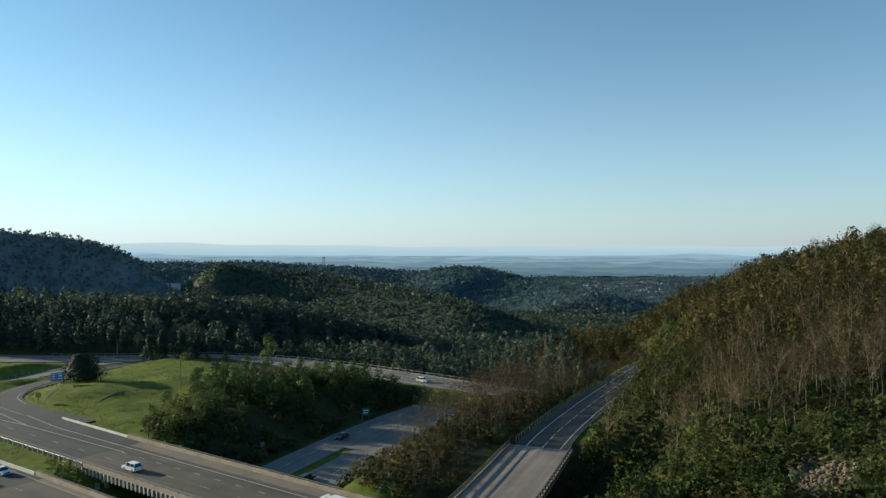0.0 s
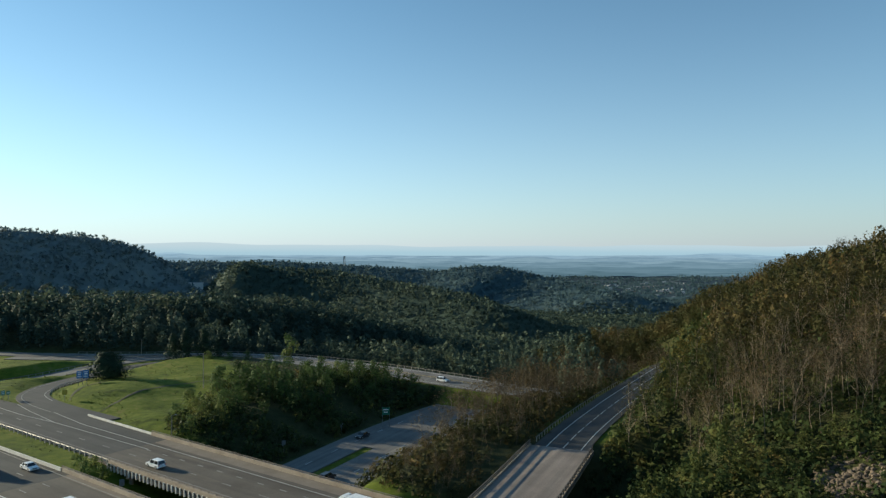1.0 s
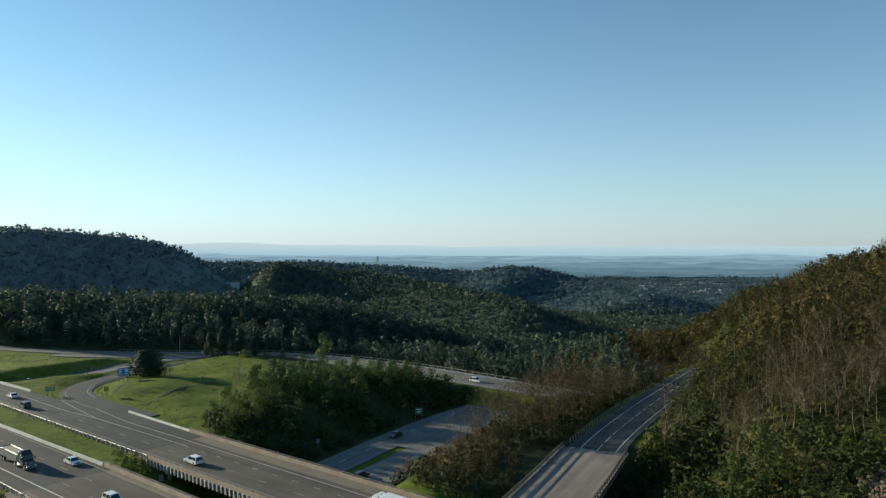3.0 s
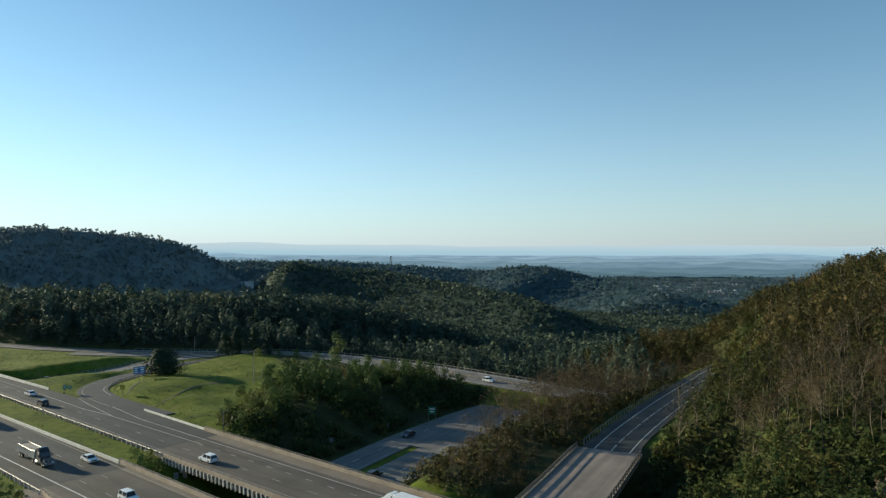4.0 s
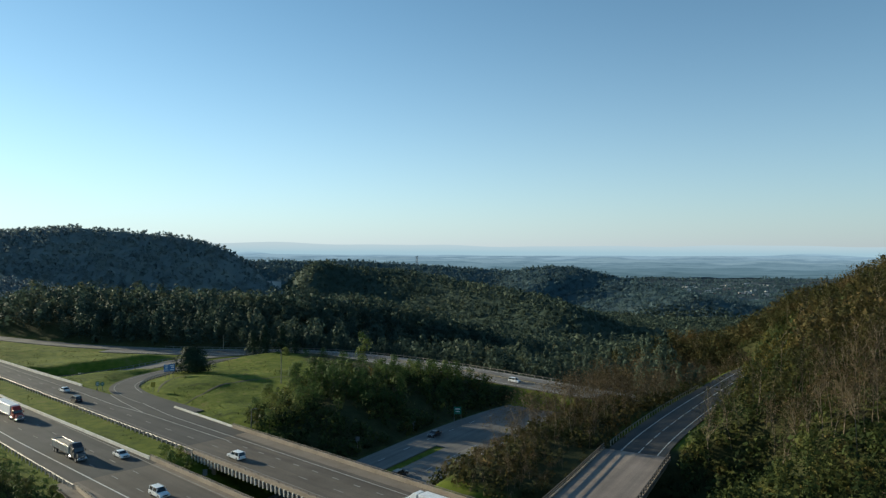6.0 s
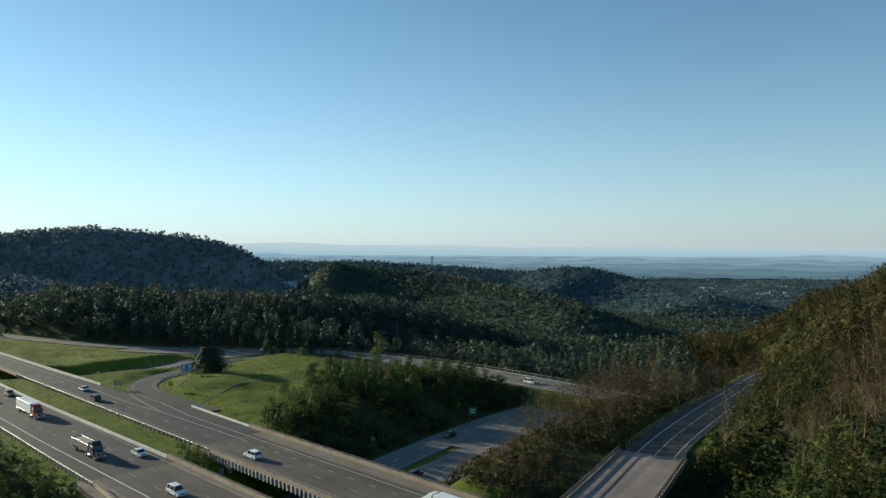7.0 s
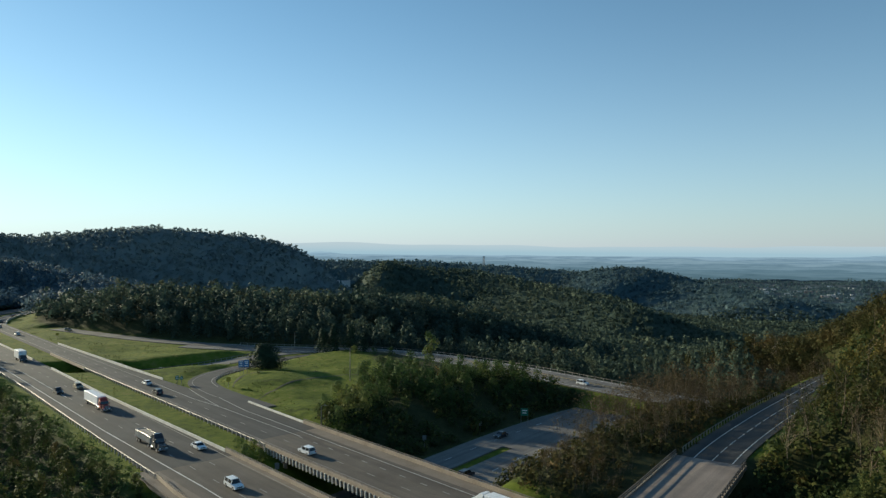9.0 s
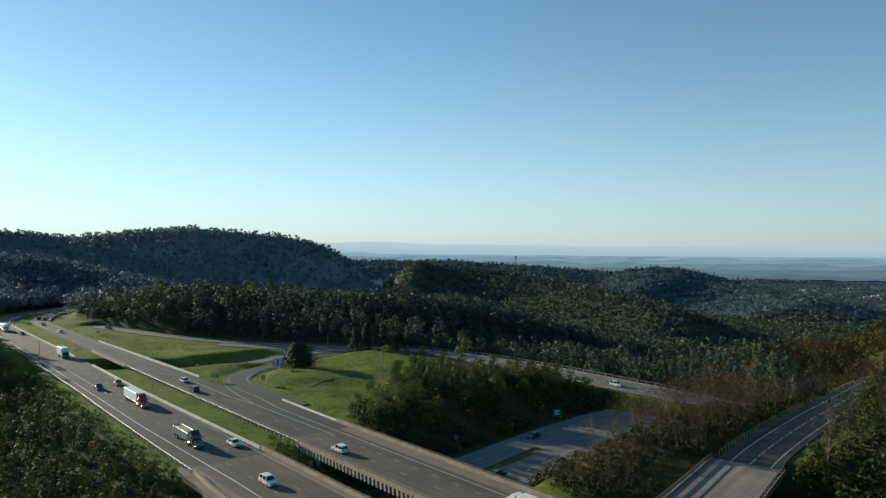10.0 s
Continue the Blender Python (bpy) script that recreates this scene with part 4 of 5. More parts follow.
rs = np.random.default_rng(21)
grove_kind = Kind("tree", "leafy dark green roadside tree", "tree", "grove by the sunken road",
                  [leafy_parts(400 + i, 11, w, 1000, 0.33, b, lobes=13) for i, (w, b) in enumerate(((10, 0.04), (9, 0.05), (11, 0.03), (9.5, 0.06), (8.5, 0.04)))], BARK_DARK, LEAF_GREEN)
# the grove between the grass island and the sunken road
x, y = area_points(-140, 0, 150, 290, 6.6, rs)
u, n = un(x, y)
edge = np.interp(n, [106, 112, 130, 150, 170, 190, 215], [-160, -176, -190, -204, -212, -205, -185])
d_low, _ = near_line(x, y, low_way)
k = (u > edge) & (d_low > 16.5) & (u < -163) & (n > 109.5) & (n < 212)
for a, b, uu, nn in zip(x[k], y[k], u[k], n[k]):
    s = np.interp(nn, [108, 120, 150, 175, 205], [0.42, 0.60, 0.80, 0.66, 0.58]) * rs.uniform(0.7, 1.25)
    if light_gap(a, b, LOW_GAPS):
        s *= 0.45
    grove_kind.put(a, b, s, rs)

# leafy trees below the near carriageway
left_kind = Kind("tree", "leafy green tree on the slope below the main road", "tree", "trees below the main road",
                 [leafy_parts(430 + i, 9, w, 950, 0.28, 0.08, lobes=13) for i, w in enumerate((7.0, 6.0, 7.8, 6.6))], BARK_DARK, LEAF_HILL)
x, y = area_points(-290, -40, 80, 230, 6.6, rs)
u, n = un(x, y)
k = (n < 53) & (n > 22) & (u > -345) & (u < -130) & roads_apart(x, y, -6) & (np.abs(u + 337) > 10)
fx, fy = x[k & (n <= 36)], y[k & (n <= 36)]
k &= n > 36
for a, b, nn, uu in zip(x[k], y[k], n[k], u[k]):
    s = np.interp(nn, [25, 45, 53], [1.0, 0.8, 0.4]) * rs.uniform(0.7, 1.15) * np.interp(uu, [-300, -230, -150], [0.8, 0.75, 0.9])
    left_kind.put(a, b, s, rs)

woods("woods", "green leafy trees farther down the slope", fx, fy, 8.5, NEAR_TPL, LEAF_HILL, rs)

# bare autumn trees on the strip between the sunken road and the two-lane road
bare_kind = Kind("tree", "nearly bare autumn tree with pale grey trunk and brown leaves", "tree", "autumn trees",
                 [bare_tree_parts(500 + i, 13, 760, 0.125, 15, 0.11, 0.7, 3, 1.25, 3) for i in range(7)], BARK_PALE, LEAF_BROWN)
x, y = area_points(-40, 110, 130, 380, 3.3, rs)
u, n = un(x, y)
d_low, _ = near_line(x, y, low_way)
d_right, _ = near_line(x, y, right_way)
west = x < np.interp(y, right_way[:, 1], right_way[:, 0])
k = west & (d_right > 11.5) & (d_low > 19.0) & (n > 112) & (x > np.interp(y, low_way[:, 1], low_way[:, 0])) & (n < 330)
d_out, _ = near_line(x, y, out_way)
k &= d_out > 11


def light_limit(x, y):
    """Height of growth west of the two-lane road that leaves its bridge in the sun and lets light between the tops onto the road behind it."""
    s = (np.interp(y, right_way[:, 1], right_way[:, 0]) - 7.0 - x) / -sun_way[0] * math.cos(radians(SUN_EL))
    hit = y - s * math.cos(radians(SUN_AZ))
    ray = 0.5 + math.tan(radians(SUN_EL)) * np.maximum(s, 0) - ground_z(x, y)
    uneven = 3.2 + 3.6 * np.sin(x * 1.9 + y * 0.7) * np.sin(y * 1.3 - x * 0.4)
    return np.where(hit < 174, ray, np.where(hit < 290, ray + uneven, 99.0))


strip = [(a, b, nn) for a, b, nn in zip(x[k], y[k], n[k])]
under_x, under_y = x[k], y[k]
for a, b, nn in strip[:85]:
    s = np.interp(nn, [112, 135, 158, 172, 230], [0.28, 0.36, 0.5, 0.95, 1.1]) * rs.uniform(0.75, 1.15)
    s = min(s, float(light_limit(a, b)) / 15.5)
    if s < 0.12:
        continue
    bare_kind.put(a, b, s, rs)

# the hillside beyond the two-lane road
x, y = area_points(10, 330, 60, 430, 4.0, rs)
d_right, _ = near_line(x, y, right_way)
d_gul, _ = near_line(x, y, gully)
d_out, _ = near_line(x, y, out_way)
d_low, _ = near_line(x, y, low_way)
saddle = (y > 285) & (x > 28) & (d_out > 11) & (d_low > 13)
east = (x > np.interp(y, right_way[:, 1], right_way[:, 0])) | saddle
k = east & (azimuth(x, y) > -43) & (d_right > 12.5) & (d_gul > 10) & (np.hypot(x, y) > 62) & (np.hypot(x - 66, y - 121) > 8) & (np.hypot(x - 60, y - 109) > 5.5)
x, y, d_right = x[k], y[k], d_right[k]
z = ground_z(x, y)
low_zone = np.hypot(x, y) < 160 + wave(x, y, 11) * 9
azi = azimuth(x, y)
seen = (azi > -46) & (np.hypot(x, y) < 200)
hill_shrub = Kind("small_tree", "leafy olive green small tree on the hillside", "tree", "small trees on the hillside",
                  [leafy_parts(460 + i, 6, w, 740, 0.165, 0.02, radius=0.12, lobes=14) for i, w in enumerate((5.6, 6.4, 5.0, 6.0))], BARK_DARK, LEAF_HILL)
order = np.argsort(np.hypot(x, y) + rs.uniform(0, 30, len(x)))
things = np.zeros(len(x), bool)
count_bare = count_shrub = 0
for i in order:
    if not seen[i]:
        continue
    if low_zone[i] and count_shrub < 170:
        hill_shrub.put(x[i], y[i], rs.uniform(0.55, 1.25), rs)
        things[i], count_shrub = True, count_shrub + 1
    elif not low_zone[i] and count_bare < 75:
        bare_kind.put(x[i], y[i], rs.uniform(0.7, 1.1), rs)
        things[i], count_bare = True, count_bare + 1
rest = ~things
BARE_TPL = [bare_tree_parts(600 + i, 1.0, 170, 0.019, 8, 0.0095, 0.06, 2, 0.10, 3) for i in range(8)]
FULL_TPL = [crown_cloud(np.random.default_rng(640 + i), 1.0, 0.8, 196, 0.045, 0.05, 14, 3) for i in range(6)]
hx, hy, hz = x[rest], y[rest], low_zone[rest]
full = (rs.uniform(0, 1, len(hx)) < np.interp(np.hypot(hx, hy), [150, 185, 215, 245, 275], [0.12, 0.30, 0.6, 0.82, 0.92])) | hz
olive = (np.abs(near_line(hx, hy, right_way)[0] - 20) < 8 + 4 * wave(hx, hy, 9)) & ~hz & (hx > np.interp(hy, right_way[:, 1], right_way[:, 0])) & (hy > 190) & (hy < 300)
full &= ~olive
woods("woods", "yellow olive bushes beside the two-lane road", hx[olive], hy[olive], 5.0, FULL_TPL, LEAF_OLIVE, rs)
woods("woods", "olive and brown autumn crowns on the hillside", hx[full & ~hz], hy[full & ~hz], np.interp(near_line(hx, hy, right_way)[0][full & ~hz], [11, 22, 32], [3.2, 6.5, 10.0]), FULL_TPL, LEAF_AUTUMN, rs)
woods("woods", "green small trees low on the hillside", hx[full & hz], hy[full & hz], 5.5, FULL_TPL, LEAF_HILL, rs)


def bare_woods(name, label, x, y, size, templates, rs, leafing=LEAF_AUTUMN):
    """Nearly bare trees: trunks as one object, leaves as another."""
    z = ground_z(x, y)
    trunks, leaves, shades = [], [], []
    for a, b, c, tall in zip(x, y, z, np.broadcast_to(size, x.shape)):
        q, l = templates[rs.integers(0, len(templates))]
        s, t = tall * rs.uniform(0.75, 1.2), rs.uniform(0, 6.28)
        m = np.array([[math.cos(t), -math.sin(t), 0], [math.sin(t), math.cos(t), 0], [0, 0, 1]]) * s
        o = np.array([a, b, c - 0.3])
        trunks.append(q @ m.T + o)
        leaves.append(l[:, :-1] @ m.T + o)
        shades.append(l[:, -1] @ m.T)
    tagged(new(name + "_trunks", soup("trunks", np.concatenate(trunks), BARK_PALE)), "pale bare trunks and branches " + label, "tree trunks", kind="stuff")
    tagged(new(name + "_leaves", soup("leaves", np.concatenate(leaves), leafing, np.concatenate(shades))), "sparse brown and olive leaves " + label, "leaves", kind="stuff")


bare_woods("hill_woods", "of the hillside wood", hx[~full & ~olive], hy[~full & ~olive], 11.0, BARE_TPL, rs)
if len(strip) > 85:
    sx, sy = np.array([s[0] for s in strip[85:]]), np.array([s[1] for s in strip[85:]])
    bare_woods("strip_woods", "of the roadside wood", sx, sy, np.clip(light_limit(sx, sy) / 1.15, 2.0, 12.0), BARE_TPL, rs, LEAF_BROWN)

# low undergrowth: under the bare trees, on the slopes and in the grove
SHRUB_TPL = [crown_cloud(np.random.default_rng(700 + i), 1.0, 1.6, 49, 0.145, 0.0, 7, 3) for i in range(6)]
ux, uy = area_points(-140, 330, 80, 430, 3.5, rs)
u, n = un(ux, uy)
d_right, _ = near_line(ux, uy, right_way)
d_low, _ = near_line(ux, uy, low_way)
d_out, _ = near_line(ux, uy, out_way)
east = ux > np.interp(uy, right_way[:, 1], right_way[:, 0])
between = (ux > np.interp(uy, low_way[:, 1], low_way[:, 0])) & ~east
k = (east & (azimuth(ux, uy) > -43) & (d_right > 8.5) & (np.hypot(ux - 66, uy - 121) > 6) & (np.hypot(ux - 60, uy - 109) > 4)) | (between & (d_low > 15) & (d_right > 9)) & (n > 110)
k |= (u > np.interp(n, [106, 112, 130, 150, 170, 190, 215], [-158, -174, -188, -202, -210, -203, -183])) & (u < -138) & (d_low > 16) & (n > 109) & (n < 214)
k &= (d_out > 11) & ~(light_gap(ux, uy, LOW_GAPS) & (d_low < 50) & ~between & ~east)
thick = between & k
k &= ~between
lim = light_limit(ux, uy)
thick &= (lim > 0.6) & (d_low > 19)
woods("undergrowth", "brown and olive brush between the roads", ux[thick], uy[thick], np.minimum(3.4, lim[thick] / 1.6), SHRUB_TPL, LEAF_AUTUMN, rs, 0.3)
woods("undergrowth", "olive and brown undergrowth on the slopes", ux[k], uy[k], 3.6, SHRUB_TPL, LEAF_HILL, rs, 0.3)
ux, uy = area_points(-330, -40, 60, 250, 3.0, rs)
u, n = un(ux, uy)
k = (n < 54.5) & (n > 15) & (u > -350) & (u < -125) & (np.abs(u + 337) > 8)
woods("undergrowth", "green shrubs below the main road", ux[k], uy[k], 1.9, SHRUB_TPL, LEAF_GREEN, rs, 0.3)

# the single dark pine and the bushes of the island and the median
pine_q, pine_l = leafy_parts(482, 7.4, 10.5, 7000, 0.25, 0.02, False, 0.25, 40, 0.72)
pine = Kind("pine_tree", "dark broad pine on the grass island", "tree", "", [(pine_q, pine_l)], BARK_DARK, NEEDLES)
pine.put(*plan(-259, 141), 1.4, rs)
bush = Kind("bush", "dark green bush on the grass", "bush", "bushes", [leafy_parts(490 + i, 2.6, 3.6, 260, 0.22, 0.0, radius=0.06) for i in range(3)], BARK_DARK, LEAF_GREEN)
for u0, n0, s in ((-163, 81.5, 0.8), (-159, 83.5, 1.1), (-157, 80, 1.0), (-154, 82.5, 1.2), (-168, 83, 0.5), (-151, 79.5, 0.9), (-228, 170, 1.6), (-222, 176, 1.3), (-235, 186, 1.2), (-196, 128, 0.7), (-205, 141, 0.9), (-265, 190, 1.5), (-258, 196, 1.2), (-249, 199, 1.4)):
    bush.put(*plan(u0, n0), s, rs)
conifer = Kind("pine_tree", "dark spreading conifer at the foot of the wood", "tree", "conifers at the foot of the wood",
               [leafy_parts(520 + i, 15.0, w, 2600, 0.34, 0.03, True, 0.25, 30, 1.6) for i, w in enumerate((11.0, 9.0, 12.0))], BARK_DARK, NEEDLES)
for px, py, size in ((-134, 317, 0.85), (-127, 315, 1.1), (-119, 316, 0.95), (-111, 312, 0.55)):
    conifer.put(px, py, size, rs)
tall = Kind("tree", "tall green tree at the back of the grass island", "tree", "", [leafy_parts(495, 13, 8, 700, 0.42, 0.1)], BARK_DARK, LEAF_GREEN)
tall.put(*plan(-222, 199), 1.0, rs)


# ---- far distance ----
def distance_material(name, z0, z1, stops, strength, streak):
    """Land so far off that its haze is put into glowing colours, banded by height."""
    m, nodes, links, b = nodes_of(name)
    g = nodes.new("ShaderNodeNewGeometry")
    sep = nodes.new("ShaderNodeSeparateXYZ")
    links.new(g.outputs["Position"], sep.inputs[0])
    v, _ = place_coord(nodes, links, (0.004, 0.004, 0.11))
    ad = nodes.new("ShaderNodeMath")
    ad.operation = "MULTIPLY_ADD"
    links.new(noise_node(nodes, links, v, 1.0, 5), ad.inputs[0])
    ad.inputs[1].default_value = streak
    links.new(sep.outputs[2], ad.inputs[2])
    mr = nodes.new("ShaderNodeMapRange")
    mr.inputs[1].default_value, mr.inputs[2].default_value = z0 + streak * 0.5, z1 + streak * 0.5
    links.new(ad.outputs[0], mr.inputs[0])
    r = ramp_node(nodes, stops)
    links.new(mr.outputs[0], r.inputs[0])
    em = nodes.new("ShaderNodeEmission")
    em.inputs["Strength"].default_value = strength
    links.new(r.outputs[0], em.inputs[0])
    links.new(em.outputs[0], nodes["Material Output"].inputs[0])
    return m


def far_ring(radius, low, height, bumps, material, label):
    """A ring of land at the edge of sight, its top a line of low ridges; bumps: (bearing, width, height)."""
    v, f = [], []
    count = 720
    for i in range(count):
        a = 2 * math.pi * i / count
        wob = 1.0 * math.sin(3 * a + 1) + 0.8 * math.sin(11 * a) + 0.6 * math.sin(29 * a + 2) + 0.4 * math.sin(53 * a)
        top = height(wob)
        for az, wide, tall in bumps:
            top += tall * math.exp(-((math.degrees(a) - 90 - az) / wide) ** 2)
        c, s = math.cos(a) * radius, math.sin(a) * radius
        v += [(c, s, low), (c, s, top), (c * 1.008, s * 1.008, top), (c * 1.008, s * 1.008, low)]
    for i in range(count):
        p, q = 4 * i, 4 * ((i + 1) % count)
        f += [(p, q, q + 1, p + 1), (p + 1, q + 1, q + 2, p + 2), (p + 2, q + 2, q + 3, p + 3)]
    return tagged(new("backdrop", mesh_from("backdrop", v, f, material, True)), label, "backdrop", kind="structure")


# both rings emit their own haze colours
PLAIN_FAR = distance_material("hazy_far_plain_glow", -117.0, 24.0, [(0.0, (0.056, 0.094, 0.128)), (0.1, (0.086, 0.136, 0.185)), (0.2, (0.060, 0.102, 0.145)), (0.33, (0.100, 0.155, 0.215)), (0.42, (0.075, 0.125, 0.180)), (0.52, (0.132, 0.195, 0.270)), (0.60, (0.096, 0.152, 0.220)), (0.70, (0.175, 0.245, 0.330)), (0.78, (0.122, 0.185, 0.270)), (0.86, (0.215, 0.295, 0.405)), (0.92, (0.165, 0.245, 0.355)), (1.0, (0.235, 0.325, 0.450))], 1.0, 90.0)
MOUNTAINS_FAR = distance_material("hazy_far_mountains_glow", 20.0, 72.0, [(0.0, (0.27, 0.37, 0.485)), (0.5, (0.325, 0.40, 0.50)), (1.0, (0.365, 0.42, 0.51))], 1.0, 8.0)
far_ring(3700, -160, lambda w: 11 + 1.6 * w, ((-20.5, 2.6, 14), (23.2, 1.3, 16)), PLAIN_FAR, "glowing backdrop of far plains and low ridges, haze painted in blue")
far_ring(4300, -160, lambda w: 66 + 5.0 * w, ((23.2, 4.0, 10),), MOUNTAINS_FAR, "glowing far mountains just above the plain, paled by painted haze")

# ---- the town on the plain ----
WHITE_WALL = surface("white_wall_panels", (0.62, 0.61, 0.58), (0.80, 0.79, 0.76), 0.05, 1.0, 0.7, 0.0)
GREY_ROOF = surface("grey_flat_roof", (0.30, 0.31, 0.32), (0.48, 0.49, 0.50), 0.05, 1.0, 0.8, 0.0)
RED_WALL = surface("reddish_wall", (0.22, 0.17, 0.16), (0.32, 0.26, 0.24), 0.05, 1.0, 0.8, 0.0)
GLASS_DARK = plain("dark_glass", (0.02, 0.025, 0.03), 0.08, 0.0, 0.8)
TOWER_STEEL = plain("tower_steel", (0.25, 0.25, 0.26), 0.6, 0.5)


def bearing(az, r):
    a = radians(az)
    return -math.sin(a) * r, math.cos(a) * r


def building(az, r, w, d, h, wall, turn=0.0):
    x, y = bearing(az, r)
    z = float(ground_z(x, y)) - 1
    root = tagged(new("building"), "low pale flat-roofed building of the far town", "building", "far town")
    root.matrix_basis = pose(x, y, z, 0, 0, az + turn)
    part("wall", box_mesh("wall", (w, d, h), (0, 0, h / 2), wall), root)
    part("roof", box_mesh("roof", (w + 0.6, d + 0.6, 1.0), (0, 0, h + 0.5), GREY_ROOF, 0.1), root)
    k = max(2, int(w / 9))
    me = box_mesh("window", (w / k * 0.5, 0.3, min(2.4, h * 0.3)), (0, 0, 0), GLASS_DARK)
    for i in range(k):
        o = part("window", me, root)
        o.location = (-w / 2 + w * (i + 0.5) / k, -d / 2 - 0.05, h * 0.55)


rs = np.random.default_rng(33)
building(-11.25, 2430, 34, 22, 11, WHITE_WALL)
building(-13.6, 2280, 52, 20, 7, WHITE_WALL)
building(-14.4, 2300, 40, 22, 8, WHITE_WALL, 8)
building(-11.4, 2350, 22, 14, 6, RED_WALL)
for az, wide in ((21.75, 9), (21.3, 7), (20.95, 11)):
    building(az, 1350, wide, 9, -13.5 - float(ground_z(*bearing(az, 1350))), WHITE_WALL)
for i in range(46):
    az, r = rs.uniform(-17.5, -9.5), rs.uniform(2250, 3300)
    building(az, r, rs.uniform(9, 30), rs.uniform(8, 16), rs.uniform(4, 9), (WHITE_WALL, WHITE_WALL, RED_WALL)[i % 3], rs.uniform(-25, 25))
for i in range(10):
    building(rs.uniform(-5, -3), rs.uniform(3000, 3500), rs.uniform(10, 24), 12, 6, WHITE_WALL)


def water_tower(az, r, h):
    x, y = bearing(az, r)
    z = float(ground_z(x, y)) - 1
    root = tagged(new("water_tower"), "white water tower standing on the far plain", "water tower")
    root.matrix_basis = pose(x, y, z)
    bm = bmesh.new()
    tube(bm, (0, 0, 0), (0, 0, h * 0.72), 5.0, 4.6, 20)
    part("shaft", bm_mesh("shaft", bm, WHITE_WALL), root)
    bm = bmesh.new()
    tube(bm, (0, 0, h * 0.72), (0, 0, h * 0.8), 4.6, 7.5, 20)
    tube(bm, (0, 0, h * 0.8), (0, 0, h * 0.93), 7.5, 7.5, 20)
    tube(bm, (0, 0, h * 0.93), (0, 0, h), 7.5, 3.0, 20)
    part("tank", bm_mesh("tank", bm, WHITE_WALL), root)


water_tower(-7.33, 2600, 26)


def lattice_tower(az, r, h, top_z):
    x, y = bearing(az, r)
    z = float(ground_z(x, y))
    root = tagged(new("lattice_tower"), "dark steel lattice tower on a wooded ridge", "tower")
    root.matrix_basis = pose(x, y, z)
    h = top_z - z
    legs = [(-1, -1), (1, -1), (1, 1), (-1, 1)]
    for a, b in legs:
        bm = bmesh.new()
        tube(bm, (a * 3.0, b * 3.0, 0), (a * 1.6, b * 1.6, h), 0.5, 0.4, 5)
        part("leg", bm_mesh("leg", bm, TOWER_STEEL), root)
    for i in range(7):
        z0, z1 = h * i / 7, h * (i + 1) / 7
        w0, w1 = 3.0 - 1.4 * i / 7, 3.0 - 1.4 * (i + 1) / 7
        for (a, b), (c, d) in zip(legs, legs[1:] + legs[:1]):
            bm = bmesh.new()
            tube(bm, (a * w0, b * w0, z0), (c * w1, d * w1, z1), 0.22, 0.22, 4)
            part("brace", bm_mesh("brace", bm, TOWER_STEEL), root)
    part("platform", box_mesh("platform", (6, 6, 2.2), (0, 0, h), TOWER_STEEL, 0.2), root)


lattice_tower(9.75, 1900, 30, 26)



# ---- vehicles ----
TYRE = plain("tyre_rubber", (0.015, 0.015, 0.016), 0.9)
RIM = plain("wheel_rim", (0.45, 0.45, 0.46), 0.35, 0.8)
CHROME = plain("bright_metal", (0.6, 0.6, 0.61), 0.25, 0.9)
LAMP_GLASS = plain("headlight_glass", (0.75, 0.77, 0.78), 0.15)
TAIL_RED = plain("tail_light_red", (0.35, 0.02, 0.02), 0.3)
CHASSIS = plain("chassis_black", (0.02, 0.02, 0.022), 0.7)
CAR_PAINT = {k: plain("car_paint_" + k, c, 0.28, 0.0, 0.6) for k, c in dict(
    white=(0.78, 0.79, 0.80), dark=(0.03, 0.033, 0.04), silver=(0.42, 0.44, 0.46), red=(0.30, 0.025, 0.022), blue=(0.03, 0.05, 0.10), tan=(0.34, 0.28, 0.18)).items()}
TRAILER_WHITE = surface("white_trailer_panels", (0.66, 0.68, 0.71), (0.80, 0.81, 0.83), 0.3, 2.0, 0.5, 0.0)
TRAILER_GREY = surface("dull_aluminium", (0.32, 0.31, 0.30), (0.50, 0.49, 0.47), 0.4, 2.0, 0.45, 0.0, metal=0.5)
GRAVEL = surface("load_gravel", (0.20, 0.18, 0.15), (0.42, 0.38, 0.33), 2.0, 8.0, 0.95, 0.6)


def extrude_profile(name, pts, width, material, bevel=0.0, y0=0.0):
    """A side profile (x along, z up) given a width across."""
    bm = bmesh.new()
    lo = [bm.verts.new((x, y0 - width / 2, z)) for x, z in pts]
    hi = [bm.verts.new((x, y0 + width / 2, z)) for x, z in pts]
    bm.faces.new(lo[::-1])
    bm.faces.new(hi)
    k = len(pts)
    for i in range(k):
        bm.faces.new((lo[i], lo[(i + 1) % k], hi[(i + 1) % k], hi[i]))
    bmesh.ops.recalc_face_normals(bm, faces=bm.faces)
    if bevel:
        bmesh.ops.bevel(bm, geom=list(bm.edges), offset=bevel, segments=2, affect="EDGES", clamp_overlap=True)
    return bm_mesh(name, bm, material)


